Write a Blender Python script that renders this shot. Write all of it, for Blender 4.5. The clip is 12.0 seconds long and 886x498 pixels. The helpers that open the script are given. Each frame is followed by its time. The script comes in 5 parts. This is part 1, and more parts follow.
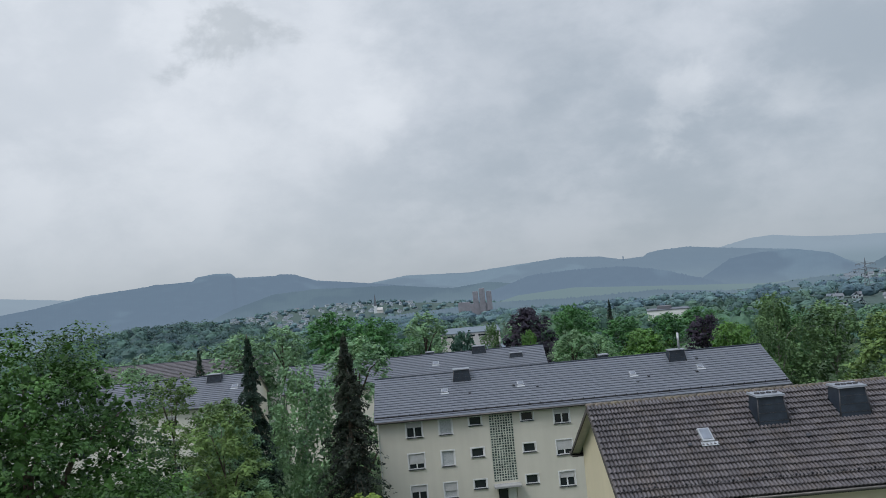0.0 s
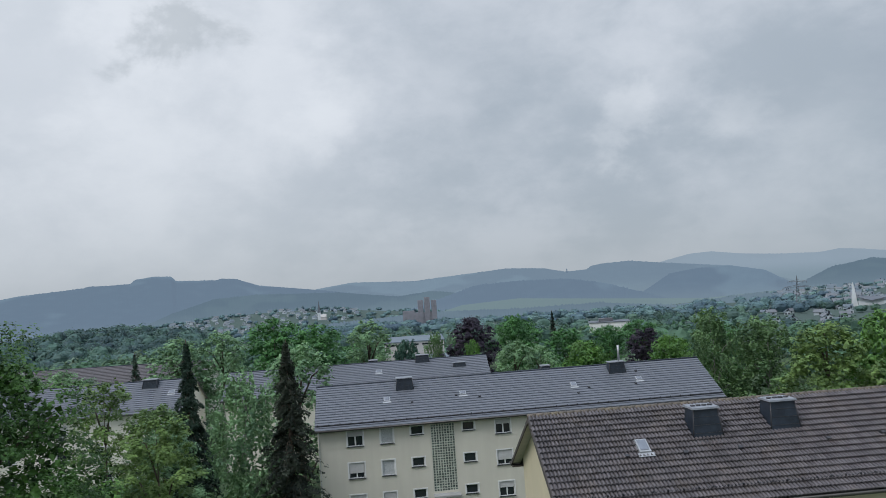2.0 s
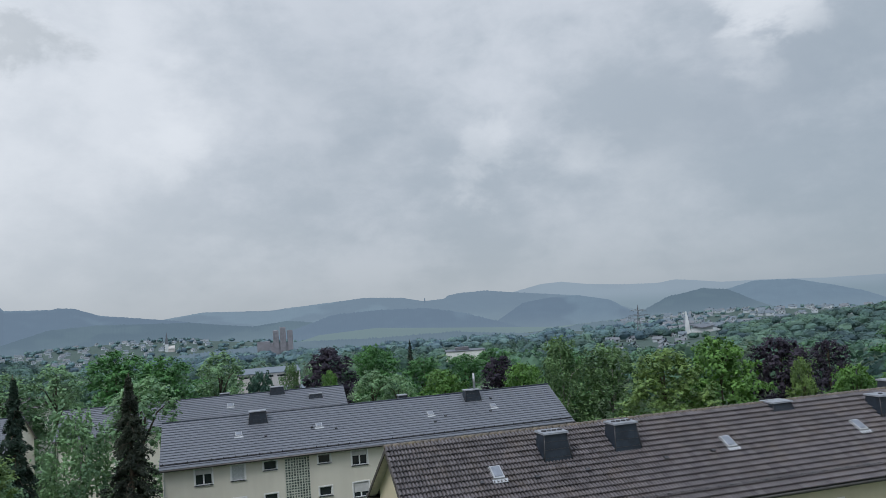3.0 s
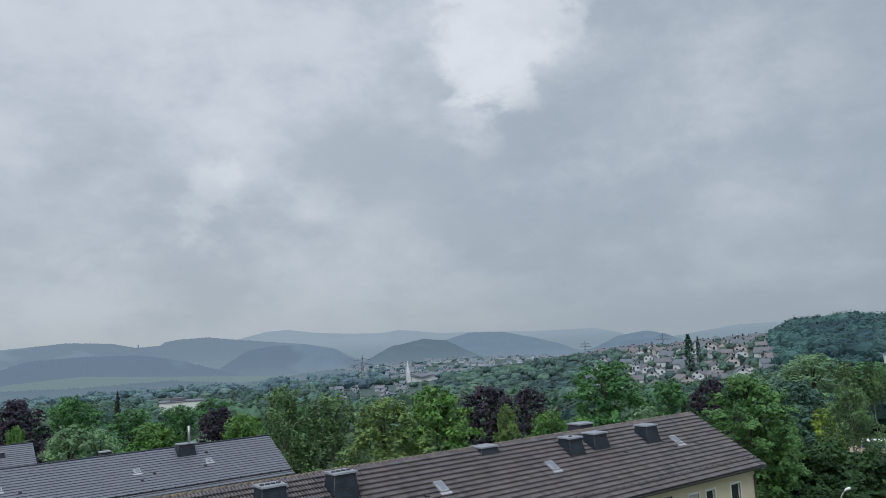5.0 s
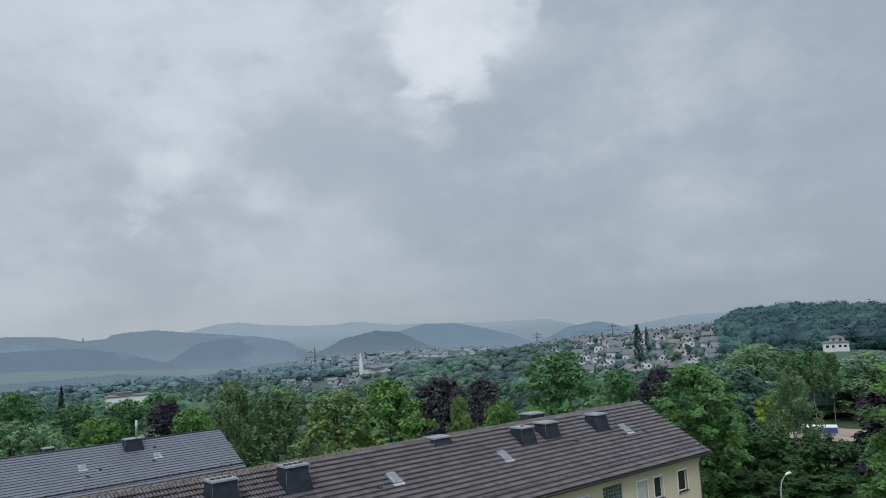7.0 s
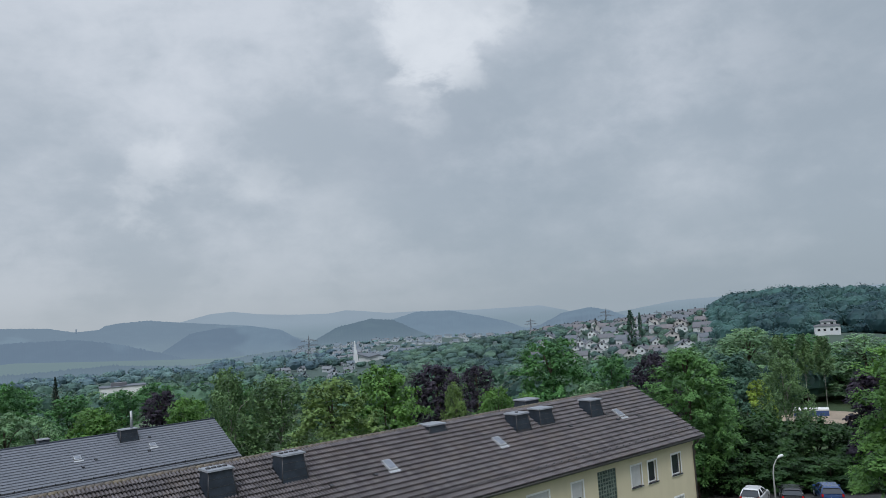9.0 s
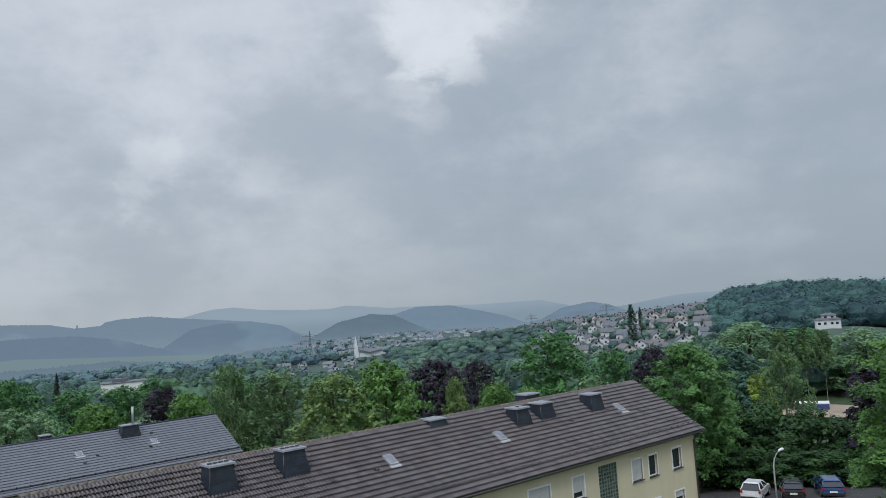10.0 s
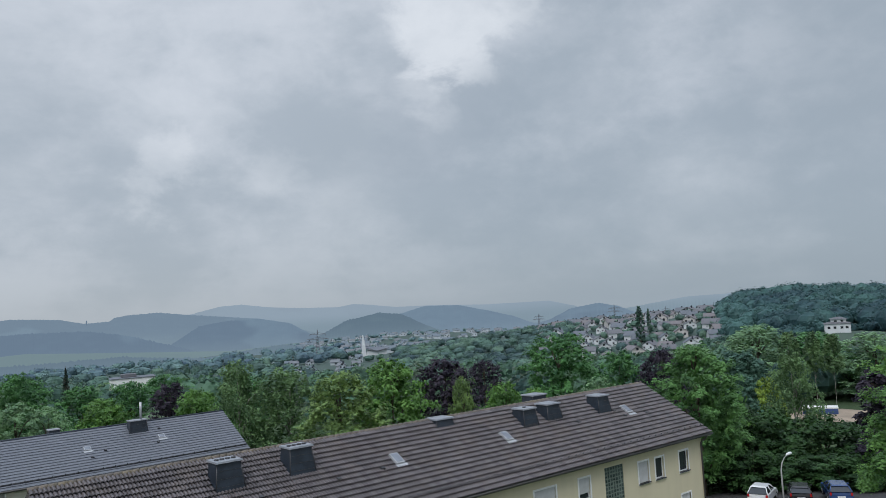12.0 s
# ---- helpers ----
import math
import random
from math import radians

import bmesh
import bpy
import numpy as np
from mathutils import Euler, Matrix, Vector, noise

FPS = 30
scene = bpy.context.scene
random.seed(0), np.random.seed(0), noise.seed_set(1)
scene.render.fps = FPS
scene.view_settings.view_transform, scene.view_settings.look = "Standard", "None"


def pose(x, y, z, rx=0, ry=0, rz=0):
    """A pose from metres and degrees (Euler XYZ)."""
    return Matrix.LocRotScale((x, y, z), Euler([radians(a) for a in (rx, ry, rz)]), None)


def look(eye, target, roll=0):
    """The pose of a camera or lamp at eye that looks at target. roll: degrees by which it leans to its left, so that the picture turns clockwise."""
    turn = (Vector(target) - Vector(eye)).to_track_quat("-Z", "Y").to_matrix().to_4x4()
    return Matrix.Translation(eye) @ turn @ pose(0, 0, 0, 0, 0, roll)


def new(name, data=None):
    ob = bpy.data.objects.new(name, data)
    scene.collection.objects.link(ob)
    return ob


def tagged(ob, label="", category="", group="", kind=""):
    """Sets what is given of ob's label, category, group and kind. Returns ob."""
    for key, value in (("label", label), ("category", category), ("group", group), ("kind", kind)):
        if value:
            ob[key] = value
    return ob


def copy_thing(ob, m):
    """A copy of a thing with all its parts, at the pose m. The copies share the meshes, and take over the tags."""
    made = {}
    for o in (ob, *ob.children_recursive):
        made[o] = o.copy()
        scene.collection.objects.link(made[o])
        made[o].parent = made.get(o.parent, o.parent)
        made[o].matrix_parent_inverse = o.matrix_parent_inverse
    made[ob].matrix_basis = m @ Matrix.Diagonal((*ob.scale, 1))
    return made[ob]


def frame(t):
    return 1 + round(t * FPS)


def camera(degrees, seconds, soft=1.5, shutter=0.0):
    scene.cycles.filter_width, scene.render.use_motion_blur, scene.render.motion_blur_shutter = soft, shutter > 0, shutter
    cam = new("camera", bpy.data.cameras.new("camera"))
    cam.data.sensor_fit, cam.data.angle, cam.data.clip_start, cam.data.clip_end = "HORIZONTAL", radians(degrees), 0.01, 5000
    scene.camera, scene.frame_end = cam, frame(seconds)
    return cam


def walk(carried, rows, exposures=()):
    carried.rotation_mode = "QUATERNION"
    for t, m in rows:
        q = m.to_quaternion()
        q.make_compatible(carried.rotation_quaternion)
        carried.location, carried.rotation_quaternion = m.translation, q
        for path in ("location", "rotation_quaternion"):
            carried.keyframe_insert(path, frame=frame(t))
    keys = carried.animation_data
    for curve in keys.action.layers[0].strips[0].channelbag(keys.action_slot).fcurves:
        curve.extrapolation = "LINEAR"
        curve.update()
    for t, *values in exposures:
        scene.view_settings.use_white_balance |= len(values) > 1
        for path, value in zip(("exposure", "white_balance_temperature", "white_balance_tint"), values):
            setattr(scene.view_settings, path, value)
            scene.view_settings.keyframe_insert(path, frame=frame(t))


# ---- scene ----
# camera: stands at a high window and turns to the right
cam = camera(60.2, 12.0, soft=0.7)
EYE = (0.0, 0.0, 18.0)
TURN = [  # seconds, yaw, pitch, roll
    (0.0, 1.45, 2.28, 5.13), (0.5, 1.18, 2.39, 4.90), (1.0, 0.61, 2.45, 4.50), (1.5, -0.49, 2.54, 4.24),
    (2.0, -2.65, 2.61, 3.83), (2.5, -6.75, 2.89, 3.72), (3.0, -13.25, 4.10, 3.89), (3.5, -19.66, 5.58, 3.66),
    (3.7, -22.02, 5.71, 3.61), (5.3, -35.00, 6.41, 2.82), (5.5, -35.72, 6.25, 2.71), (6.0, -36.55, 6.05, 2.88),
    (6.5, -36.88, 5.83, 3.05), (7.0, -36.99, 5.67, 3.29), (9.0, -37.45, 4.71, 3.86), (9.5, -37.43, 4.46, 4.04),
    (10.0, -37.41, 4.34, 4.05), (10.5, -37.29, 4.29, 4.06), (11.0, -37.14, 4.25, 4.03), (11.5, -37.02, 4.36, 3.71),
    (12.0, -36.83, 4.34, 3.39)]
walk(cam, [(t, pose(*EYE, 90 + p, r, w)) for t, w, p, r in TURN])


# ---- world: overcast sky with a bright gap in the clouds ----
class Graph:
    """Short way to write node trees."""

    def __init__(self, tree):
        self.tree = tree
        tree.nodes.clear()

    def add(self, kind, links=()):
        n = self.tree.nodes.new(kind)
        for slot, v in (links.items() if links else ()):
            if isinstance(v, bpy.types.NodeSocket):
                self.tree.links.new(v, n.inputs[slot])
            else:
                n.inputs[slot].default_value = v
        return n

    def math(self, op, a, b=0.0, c=0.0, clamp=False):
        n = self.add("ShaderNodeMath", {0: a, 1: b, 2: c})
        n.operation, n.use_clamp = op, clamp
        return n.outputs[0]

    def vmath(self, op, a, b=(0, 0, 0)):
        n = self.add("ShaderNodeVectorMath", {0: a, 1: b})
        n.operation = op
        return n

    def mix(self, fac, a, b):
        n = self.add("ShaderNodeMix")
        n.data_type = "RGBA"
        for slot, v in ((0, fac), (6, a), (7, b)):
            if isinstance(v, bpy.types.NodeSocket):
                self.tree.links.new(v, n.inputs[slot])
            else:
                n.inputs[slot].default_value = (*v, 1) if slot and len(v) == 3 else v
        return n.outputs[2]

    def noise(self, vec, scale, detail=4.0, rough=0.55, distort=0.0):
        return self.add("ShaderNodeTexNoise", {"Vector": vec, "Scale": scale, "Detail": detail, "Roughness": rough, "Distortion": distort}).outputs["Fac"]

    def span(self, v, a, b, lo=0.0, hi=1.0):
        n = self.add("ShaderNodeMapRange", {0: v, 1: a, 2: b, 3: lo, 4: hi})
        n.interpolation_type = "SMOOTHSTEP"
        return n.outputs[0]


world = bpy.data.worlds.new("overcast_sky")
world.use_nodes = True
scene.world = world
g = Graph(world.node_tree)
way = g.add("ShaderNodeTexCoord").outputs["Generated"]
way = g.vmath("NORMALIZE", way).outputs[0]
axes = g.add("ShaderNodeSeparateXYZ", {0: way}).outputs
height = g.math("MAXIMUM", axes[2], 0.0)
deck = g.vmath("DIVIDE", way, g.add("ShaderNodeCombineXYZ", {0: g.math("ADD", height, 0.16), 1: g.math("ADD", height, 0.16), 2: 1.0}).outputs[0]).outputs[0]
puff = g.vmath("MULTIPLY", way, (1.0, 1.0, 1.5)).outputs[0]
broad = g.noise(deck, 0.6, 3.0, 0.5, 0.2)
fine = g.noise(puff, 5.6, 9.0, 0.58, 0.1)
cover = g.math("ADD", g.math("MULTIPLY", broad, 0.45), g.math("MULTIPLY", fine, 0.55))
wisps = g.noise(g.vmath("MULTIPLY", way, (1.0, 1.0, 1.8)).outputs[0], 13.0, 8.0, 0.62, 0.3)
cover = g.math("ADD", cover, g.math("MULTIPLY", g.math("SUBTRACT", wisps, 0.5), 0.20))
cover = g.math("SUBTRACT", cover, g.math("MULTIPLY", axes[0], 0.06))
cloud = g.mix(g.span(cover, 0.37, 0.61), (0.384, 0.450, 0.528), (0.585, 0.638, 0.718))
ragged = g.math("SUBTRACT", g.noise(g.vmath("MULTIPLY", way, (1, 1, 1.6)).outputs[0], 7.5, 8.0, 0.6, 0.2), 0.5)
white = g.mix(g.span(fine, 0.35, 0.65), (0.68, 0.73, 0.80), (0.80, 0.845, 0.91))
# clouds one by one: direction, size, softness, strength, raggedness, colour (None: lit white)
for centre, size, edge, gain, torn, tone in (
        ((-0.36, 0.90, 0.27), 0.32, 0.25, 0.85, 0.20, None), ((0.234, 0.930, 0.285), 0.10, 0.10, 0.20, 0.30, None),
        ((0.403, 0.852, 0.335), 0.20, 0.18, 0.18, 0.25, None), ((0.284, 0.941, 0.188), 0.024, 0.030, 0.50, 0.30, None),
        ((0.410, 0.894, 0.184), 0.028, 0.034, 0.50, 0.26, None), ((-0.085, 0.970, 0.227), 0.046, 0.040, 0.70, 0.26, None),
        ((0.495, 0.860, 0.126), 0.045, 0.045, 0.25, 0.20, None), ((0.820, 0.558, 0.129), 0.06, 0.05, 0.25, 0.20, None),
        ((-0.257, 0.907, 0.336), 0.040, 0.030, 0.60, 0.40, (0.44, 0.49, 0.54)), ((0.475, 0.850, 0.229), 0.08, 0.08, 0.35, 0.3, (0.37, 0.43, 0.50)),
        ((0.118, 0.960, 0.256), 0.10, 0.09, 0.30, 0.3, (0.40, 0.46, 0.53)), ((0.590, 0.770, 0.240), 0.07, 0.05, 0.55, 0.4, (0.37, 0.43, 0.51)),
        ((0.584, 0.718, 0.388), 0.088, 0.022, 0.90, 0.26, None), ((0.566, 0.780, 0.276), 0.020, 0.024, 0.40, 0.26, None),
        ((0.715, 0.650, 0.262), 0.085, 0.06, 0.45, 0.4, (0.365, 0.430, 0.505)), ((0.700, 0.700, 0.110), 0.11, 0.09, 0.35, 0.35, (0.30, 0.37, 0.445)), ((0.887, 0.386, 0.252), 0.12, 0.11, 0.45, 0.3, (0.33, 0.39, 0.46))):
    far = g.vmath("DISTANCE", way, centre).outputs["Value"]
    far = g.math("ADD", far, g.math("MULTIPLY", ragged, torn))
    cloud = g.mix(g.math("MULTIPLY", g.span(far, size + edge, size - edge), gain), cloud, (white if tone is None else tone))
east = g.span(axes[0], 0.10, 0.95)
cloud = g.mix(g.math("MULTIPLY", east, 0.18), cloud, (0.31, 0.375, 0.44))
mist = g.math("POWER", g.math("SUBTRACT", 1.0, height), 9.0)
cloud = g.mix(g.math("MULTIPLY", mist, 0.88), cloud, g.mix(east, (0.414, 0.460, 0.503), (0.300, 0.365, 0.425)))
cloud = g.mix(g.span(axes[2], 0.45, 0.8), cloud, (0.455, 0.525, 0.640))
zenith = g.span(axes[2], 0.42, 0.95, 1.0, 2.5)
clouds = g.add("ShaderNodeBackground", {0: cloud, 1: zenith})
sky = g.add("ShaderNodeTexSky")
sky.sky_type, sky.sun_disc, sky.sun_elevation, sky.sun_rotation = "NISHITA", False, radians(51), radians(235)
blue = g.add("ShaderNodeBackground", {0: sky.outputs[0], 1: 0.08})
both = g.add("ShaderNodeMixShader", {0: 0.96, 1: blue.outputs[0], 2: clouds.outputs[0]})
g.add("ShaderNodeOutputWorld", {0: both.outputs[0]})

sun = new("sun", bpy.data.lights.new("sun", "SUN"))
sun.data.energy, sun.data.angle, sun.data.color = 1.4, radians(25), (1.0, 0.975, 0.945)
sun.matrix_world = look((0, 0, 100), (66, 46, 0))


# ---- materials ----
def material(name):
    m = bpy.data.materials.new(name)
    m.use_nodes = True
    return m, Graph(m.node_tree)


def finish(gr, shader):
    gr.add("ShaderNodeOutputMaterial", {0: shader})


def principled(gr, colour, rough=0.7, metal=0.0, bump=None, strength=0.3, dist=0.02, spec=0.5):
    links = {"Base Color": colour if isinstance(colour, bpy.types.NodeSocket) else (*colour, 1), "Roughness": rough, "Metallic": metal, "Specular IOR Level": spec}
    if bump is not None:
        links["Normal"] = gr.add("ShaderNodeBump", {"Height": bump, "Strength": strength, "Distance": dist}).outputs[0]
    return gr.add("ShaderNodeBsdfPrincipled", links).outputs[0]


def plain(name, colour, rough=0.6, metal=0.0, vary=0.18, scale=3.0, spec=0.4):
    """A surface with soft stains and a fine grain."""
    m, gr = material(name)
    where = gr.add("ShaderNodeTexCoord").outputs["Object"]
    a, b = gr.noise(where, scale, 4), gr.noise(where, scale * 14, 3)
    f = gr.math("ADD", gr.math("MULTIPLY", a, 0.7), gr.math("MULTIPLY", b, 0.3))
    dark = [c * (1 - vary) for c in colour]
    light = [min(1, c * (1 + vary)) for c in colour]
    finish(gr, principled(gr, gr.mix(gr.span(f, 0.3, 0.7), dark, light), rough, metal, b, 0.15, 0.01, spec))
    return m


def render_coat(name, colour):
    """Painted wall plaster with rain streaks below and grain."""
    m, gr = material(name)
    where = gr.add("ShaderNodeTexCoord").outputs["Object"]
    streak = gr.noise(gr.vmath("MULTIPLY", where, (1.6, 1.6, 0.12)).outputs[0], 1.0, 5)
    blot = gr.noise(where, 0.35, 4)
    grain = gr.noise(where, 60, 2)
    f = gr.math("ADD", gr.math("MULTIPLY", streak, 0.5), gr.math("MULTIPLY", blot, 0.5))
    c = gr.mix(gr.span(f, 0.32, 0.68), [v * 0.94 for v in colour], [min(1, v * 1.03) for v in colour])
    finish(gr, principled(gr, c, 0.9, 0, grain, 0.25, 0.01, 0.2))
    return m


def tile_paint(name, dark, light, moss, by_object):
    """Concrete roof tiles: each its own shade, lichen and stains across them."""
    m, gr = material(name)
    rnd = gr.add("ShaderNodeObjectInfo").outputs["Random"] if by_object else gr.add("ShaderNodeNewGeometry").outputs["Random Per Island"]
    place = gr.add("ShaderNodeNewGeometry").outputs["Position"]
    c = gr.mix(rnd, dark, light)
    stain = gr.noise(place, 0.7, 6, 0.65)
    c = gr.mix(gr.math("MULTIPLY", gr.span(stain, 0.45, 0.7), 0.5), c, moss)
    grain = gr.noise(place, 45, 3)
    c = gr.mix(gr.math("MULTIPLY", gr.span(grain, 0.5, 0.8), 0.35), c, [v * 1.6 for v in light])
    finish(gr, principled(gr, c, 0.55, 0, grain, 0.3, 0.01, 0.5))
    return m


def leaf_paint(name, dark, light, through_light=0.18, rough=0.55, scale=0.45, each=0.42):
    """Leaves: shade differs leaf by leaf and branch by branch."""
    m, gr = material(name)
    rnd = gr.add("ShaderNodeNewGeometry").outputs["Random Per Island"]
    place = gr.add("ShaderNodeNewGeometry").outputs["Position"]
    clump = gr.noise(place, scale, 3)
    f = gr.math("ADD", gr.math("MULTIPLY", rnd, each), gr.math("MULTIPLY", gr.span(clump, 0.35, 0.65), 1 - each))
    c = gr.mix(f, [v * k for v, k in zip(dark, (0.85, 1.0, 1.25))], [v * k for v, k in zip(light, (1.55, 1.85, 1.85))])
    a = principled(gr, c, rough, 0, None, spec=0.25)
    t = gr.add("ShaderNodeBsdfTranslucent", {0: gr.mix(0.5, c, (light[0] * 1.3, light[1] * 1.3, light[2] * 0.6))}).outputs[0]
    finish(gr, gr.add("ShaderNodeMixShader", {0: through_light, 1: a, 2: t}).outputs[0])
    return m


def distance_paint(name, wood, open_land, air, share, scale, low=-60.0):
    """Far hills behind miles of air: woods and clearings, with haze painted on as emission from the slopes, stronger
    towards the valley floor.
    """
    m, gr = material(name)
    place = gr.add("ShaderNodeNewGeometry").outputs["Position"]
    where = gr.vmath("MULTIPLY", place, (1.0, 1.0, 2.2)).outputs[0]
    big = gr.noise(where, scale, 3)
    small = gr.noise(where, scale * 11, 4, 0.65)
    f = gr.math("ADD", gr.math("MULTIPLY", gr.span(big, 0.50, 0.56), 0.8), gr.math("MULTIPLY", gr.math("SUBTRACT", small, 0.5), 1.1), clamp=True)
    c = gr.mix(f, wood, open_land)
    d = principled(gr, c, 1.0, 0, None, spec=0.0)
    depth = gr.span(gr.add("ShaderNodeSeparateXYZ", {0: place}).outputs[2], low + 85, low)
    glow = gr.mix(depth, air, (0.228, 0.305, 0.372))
    # painted haze: the slope itself emits the air colour
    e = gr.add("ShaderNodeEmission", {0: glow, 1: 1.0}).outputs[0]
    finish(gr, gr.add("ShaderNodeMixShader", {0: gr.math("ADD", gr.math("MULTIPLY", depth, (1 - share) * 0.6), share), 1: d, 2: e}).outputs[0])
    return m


M = {}
M["cream"] = render_coat("cream_plaster", (0.66, 0.63, 0.54))
M["yellow"] = render_coat("yellow_plaster", (0.63, 0.565, 0.40))
M["pale"] = render_coat("pale_plaster", (0.68, 0.66, 0.58))
M["white"] = plain("white_paint", (0.78, 0.78, 0.76), 0.5, vary=0.06)
M["frame"] = plain("white_plastic", (0.75, 0.76, 0.76), 0.35, vary=0.04)
M["shutter"] = plain("grey_shutter", (0.50, 0.50, 0.49), 0.6, vary=0.08)
M["curtain"] = plain("net_curtain", (0.48, 0.50, 0.50), 0.9, vary=0.2, scale=9)
M["dark_room"] = plain("dark_room", (0.03, 0.032, 0.035), 0.9)
M["slate"] = plain("slate_cladding", (0.020, 0.028, 0.040), 0.45, vary=0.4, scale=2.5)
M["lead"] = plain("lead_sheet", (0.20, 0.215, 0.24), 0.4, 0.5)
M["cap"] = plain("pale_zinc_cap", (0.25, 0.265, 0.29), 0.5, 0.3)
M["zinc"] = plain("zinc_gutter", (0.11, 0.105, 0.10), 0.45, 0.6)
M["pipe"] = plain("dark_pipe", (0.11, 0.10, 0.10), 0.5, 0.2)
M["steel"] = plain("steel", (0.40, 0.41, 0.42), 0.45, 0.7)
M["iron"] = plain("dark_iron", (0.06, 0.06, 0.065), 0.5, 0.4)
M["soffit"] = plain("pale_soffit_paint", (0.50, 0.48, 0.42), 0.8, vary=0.08)
M["board"] = plain("verge_board", (0.075, 0.066, 0.06), 0.7)
M["tile_a"] = tile_paint("brown_roof_tile", (0.068, 0.061, 0.064), (0.124, 0.111, 0.115), (0.128, 0.102, 0.084), True)
M["tile_b"] = tile_paint("brown_roof_tile_joined", (0.068, 0.061, 0.064), (0.124, 0.111, 0.115), (0.128, 0.102, 0.084), False)
M["ridge"] = tile_paint("mossy_ridge_tile", (0.085, 0.070, 0.058), (0.145, 0.115, 0.085), (0.15, 0.125, 0.06), False)
M["grey_tile"] = tile_paint("grey_roof_tile", (0.112, 0.122, 0.142), (0.132, 0.142, 0.163), (0.120, 0.127, 0.141), False)
# red-brown pulled towards blue: a little haze put into the tile colour
M["red_tile"] = tile_paint("red_brown_roof", (0.080, 0.072, 0.076), (0.105, 0.093, 0.096), (0.09, 0.08, 0.083), False)
M["asphalt"] = plain("asphalt", (0.048, 0.047, 0.047), 0.9, vary=0.3, scale=1.2)
M["bark"] = plain("bark", (0.10, 0.08, 0.062), 0.95, vary=0.4, scale=4)
M["birch_bark"] = plain("birch_bark", (0.30, 0.29, 0.26), 0.9, vary=0.5, scale=5)
M["sand"] = plain("sandy_gravel", (0.30, 0.24, 0.18), 0.95, vary=0.2, scale=0.4)
M["container"] = plain("blue_steel", (0.05, 0.09, 0.22), 0.5)
M["hatch"] = plain("dull_metal_hatch", (0.33, 0.34, 0.35), 0.5, 0.2)
M["web"] = plain("pale_green_web", (0.56, 0.58, 0.50), 0.8)
M["dark_web"] = plain("weathered_green_web", (0.15, 0.19, 0.16), 0.8)
M["concrete"] = plain("concrete", (0.36, 0.36, 0.35), 0.85, vary=0.15)
# brick colour greyed and blued, with distance haze painted in
M["brick"] = plain("hazy_brick", (0.262, 0.258, 0.285), 0.9, vary=0.12, scale=0.2)
M["rubber"] = plain("tyre_rubber", (0.02, 0.02, 0.02), 0.8)

m, gr = material("window_glass")
finish(gr, principled(gr, (0.025, 0.03, 0.035), 0.06, 0, None, spec=0.6))
M["glass"] = m
m, gr = material("glass_blocks")
where = gr.add("ShaderNodeTexCoord").outputs["Object"]
finish(gr, principled(gr, gr.mix(gr.span(gr.noise(where, 3.0, 2), 0.3, 0.7), (0.035, 0.05, 0.045), (0.10, 0.13, 0.12)), 0.2, 0, gr.noise(where, 25), 0.4, 0.02))
M["block"] = m
for key, c in (("car_white", (0.74, 0.75, 0.76)), ("car_black", (0.012, 0.012, 0.014)), ("car_blue", (0.02, 0.055, 0.16))):
    m, gr = material(key + "_lacquer")
    n = gr.noise(gr.add("ShaderNodeTexCoord").outputs["Object"], 4, 4)
    b = gr.add("ShaderNodeBsdfPrincipled", {"Base Color": gr.mix(n, [v * 0.9 for v in c], c), "Roughness": 0.25, "Coat Weight": 0.8, "Coat Roughness": 0.08})
    finish(gr, b.outputs[0])
    M[key] = m
m, gr = material("red_lamp_plastic")
finish(gr, principled(gr, (0.45, 0.02, 0.02), 0.2))
M["tail"] = m

M["leaf_maple"] = leaf_paint("maple_leaf", (0.009, 0.026, 0.008), (0.066, 0.122, 0.027), 0.08)
M["leaf_oak"] = leaf_paint("oak_leaf", (0.028, 0.076, 0.028), (0.074, 0.156, 0.046))
M["leaf_ash"] = leaf_paint("ash_leaf", (0.085, 0.142, 0.068), (0.160, 0.228, 0.108))
M["leaf_lime"] = leaf_paint("lime_leaf", (0.042, 0.092, 0.022), (0.108, 0.185, 0.042))
M["leaf_field"] = leaf_paint("field_maple_leaf", (0.030, 0.072, 0.022), (0.096, 0.172, 0.050))
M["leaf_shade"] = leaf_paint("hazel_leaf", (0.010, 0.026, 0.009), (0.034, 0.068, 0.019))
M["leaf_yellow"] = leaf_paint("yellow_green_leaf", (0.11, 0.16, 0.025), (0.25, 0.29, 0.05))
M["leaf_birch"] = leaf_paint("birch_leaf", (0.052, 0.090, 0.038), (0.115, 0.165, 0.066))
M["leaf_olive"] = leaf_paint("olive_leaf", (0.072, 0.110, 0.032), (0.135, 0.178, 0.052))
M["leaf_purple"] = leaf_paint("copper_beech_leaf", (0.016, 0.013, 0.020), (0.044, 0.030, 0.042), 0.2)
M["leaf_dark"] = leaf_paint("blue_green_leaf", (0.030, 0.068, 0.046), (0.068, 0.115, 0.078))
M["needle"] = leaf_paint("spruce_needle", (0.010, 0.022, 0.015), (0.030, 0.045, 0.027), 0.1)
M["needle_brown"] = leaf_paint("brownish_spruce_needle", (0.012, 0.018, 0.012), (0.034, 0.036, 0.023), 0.1)
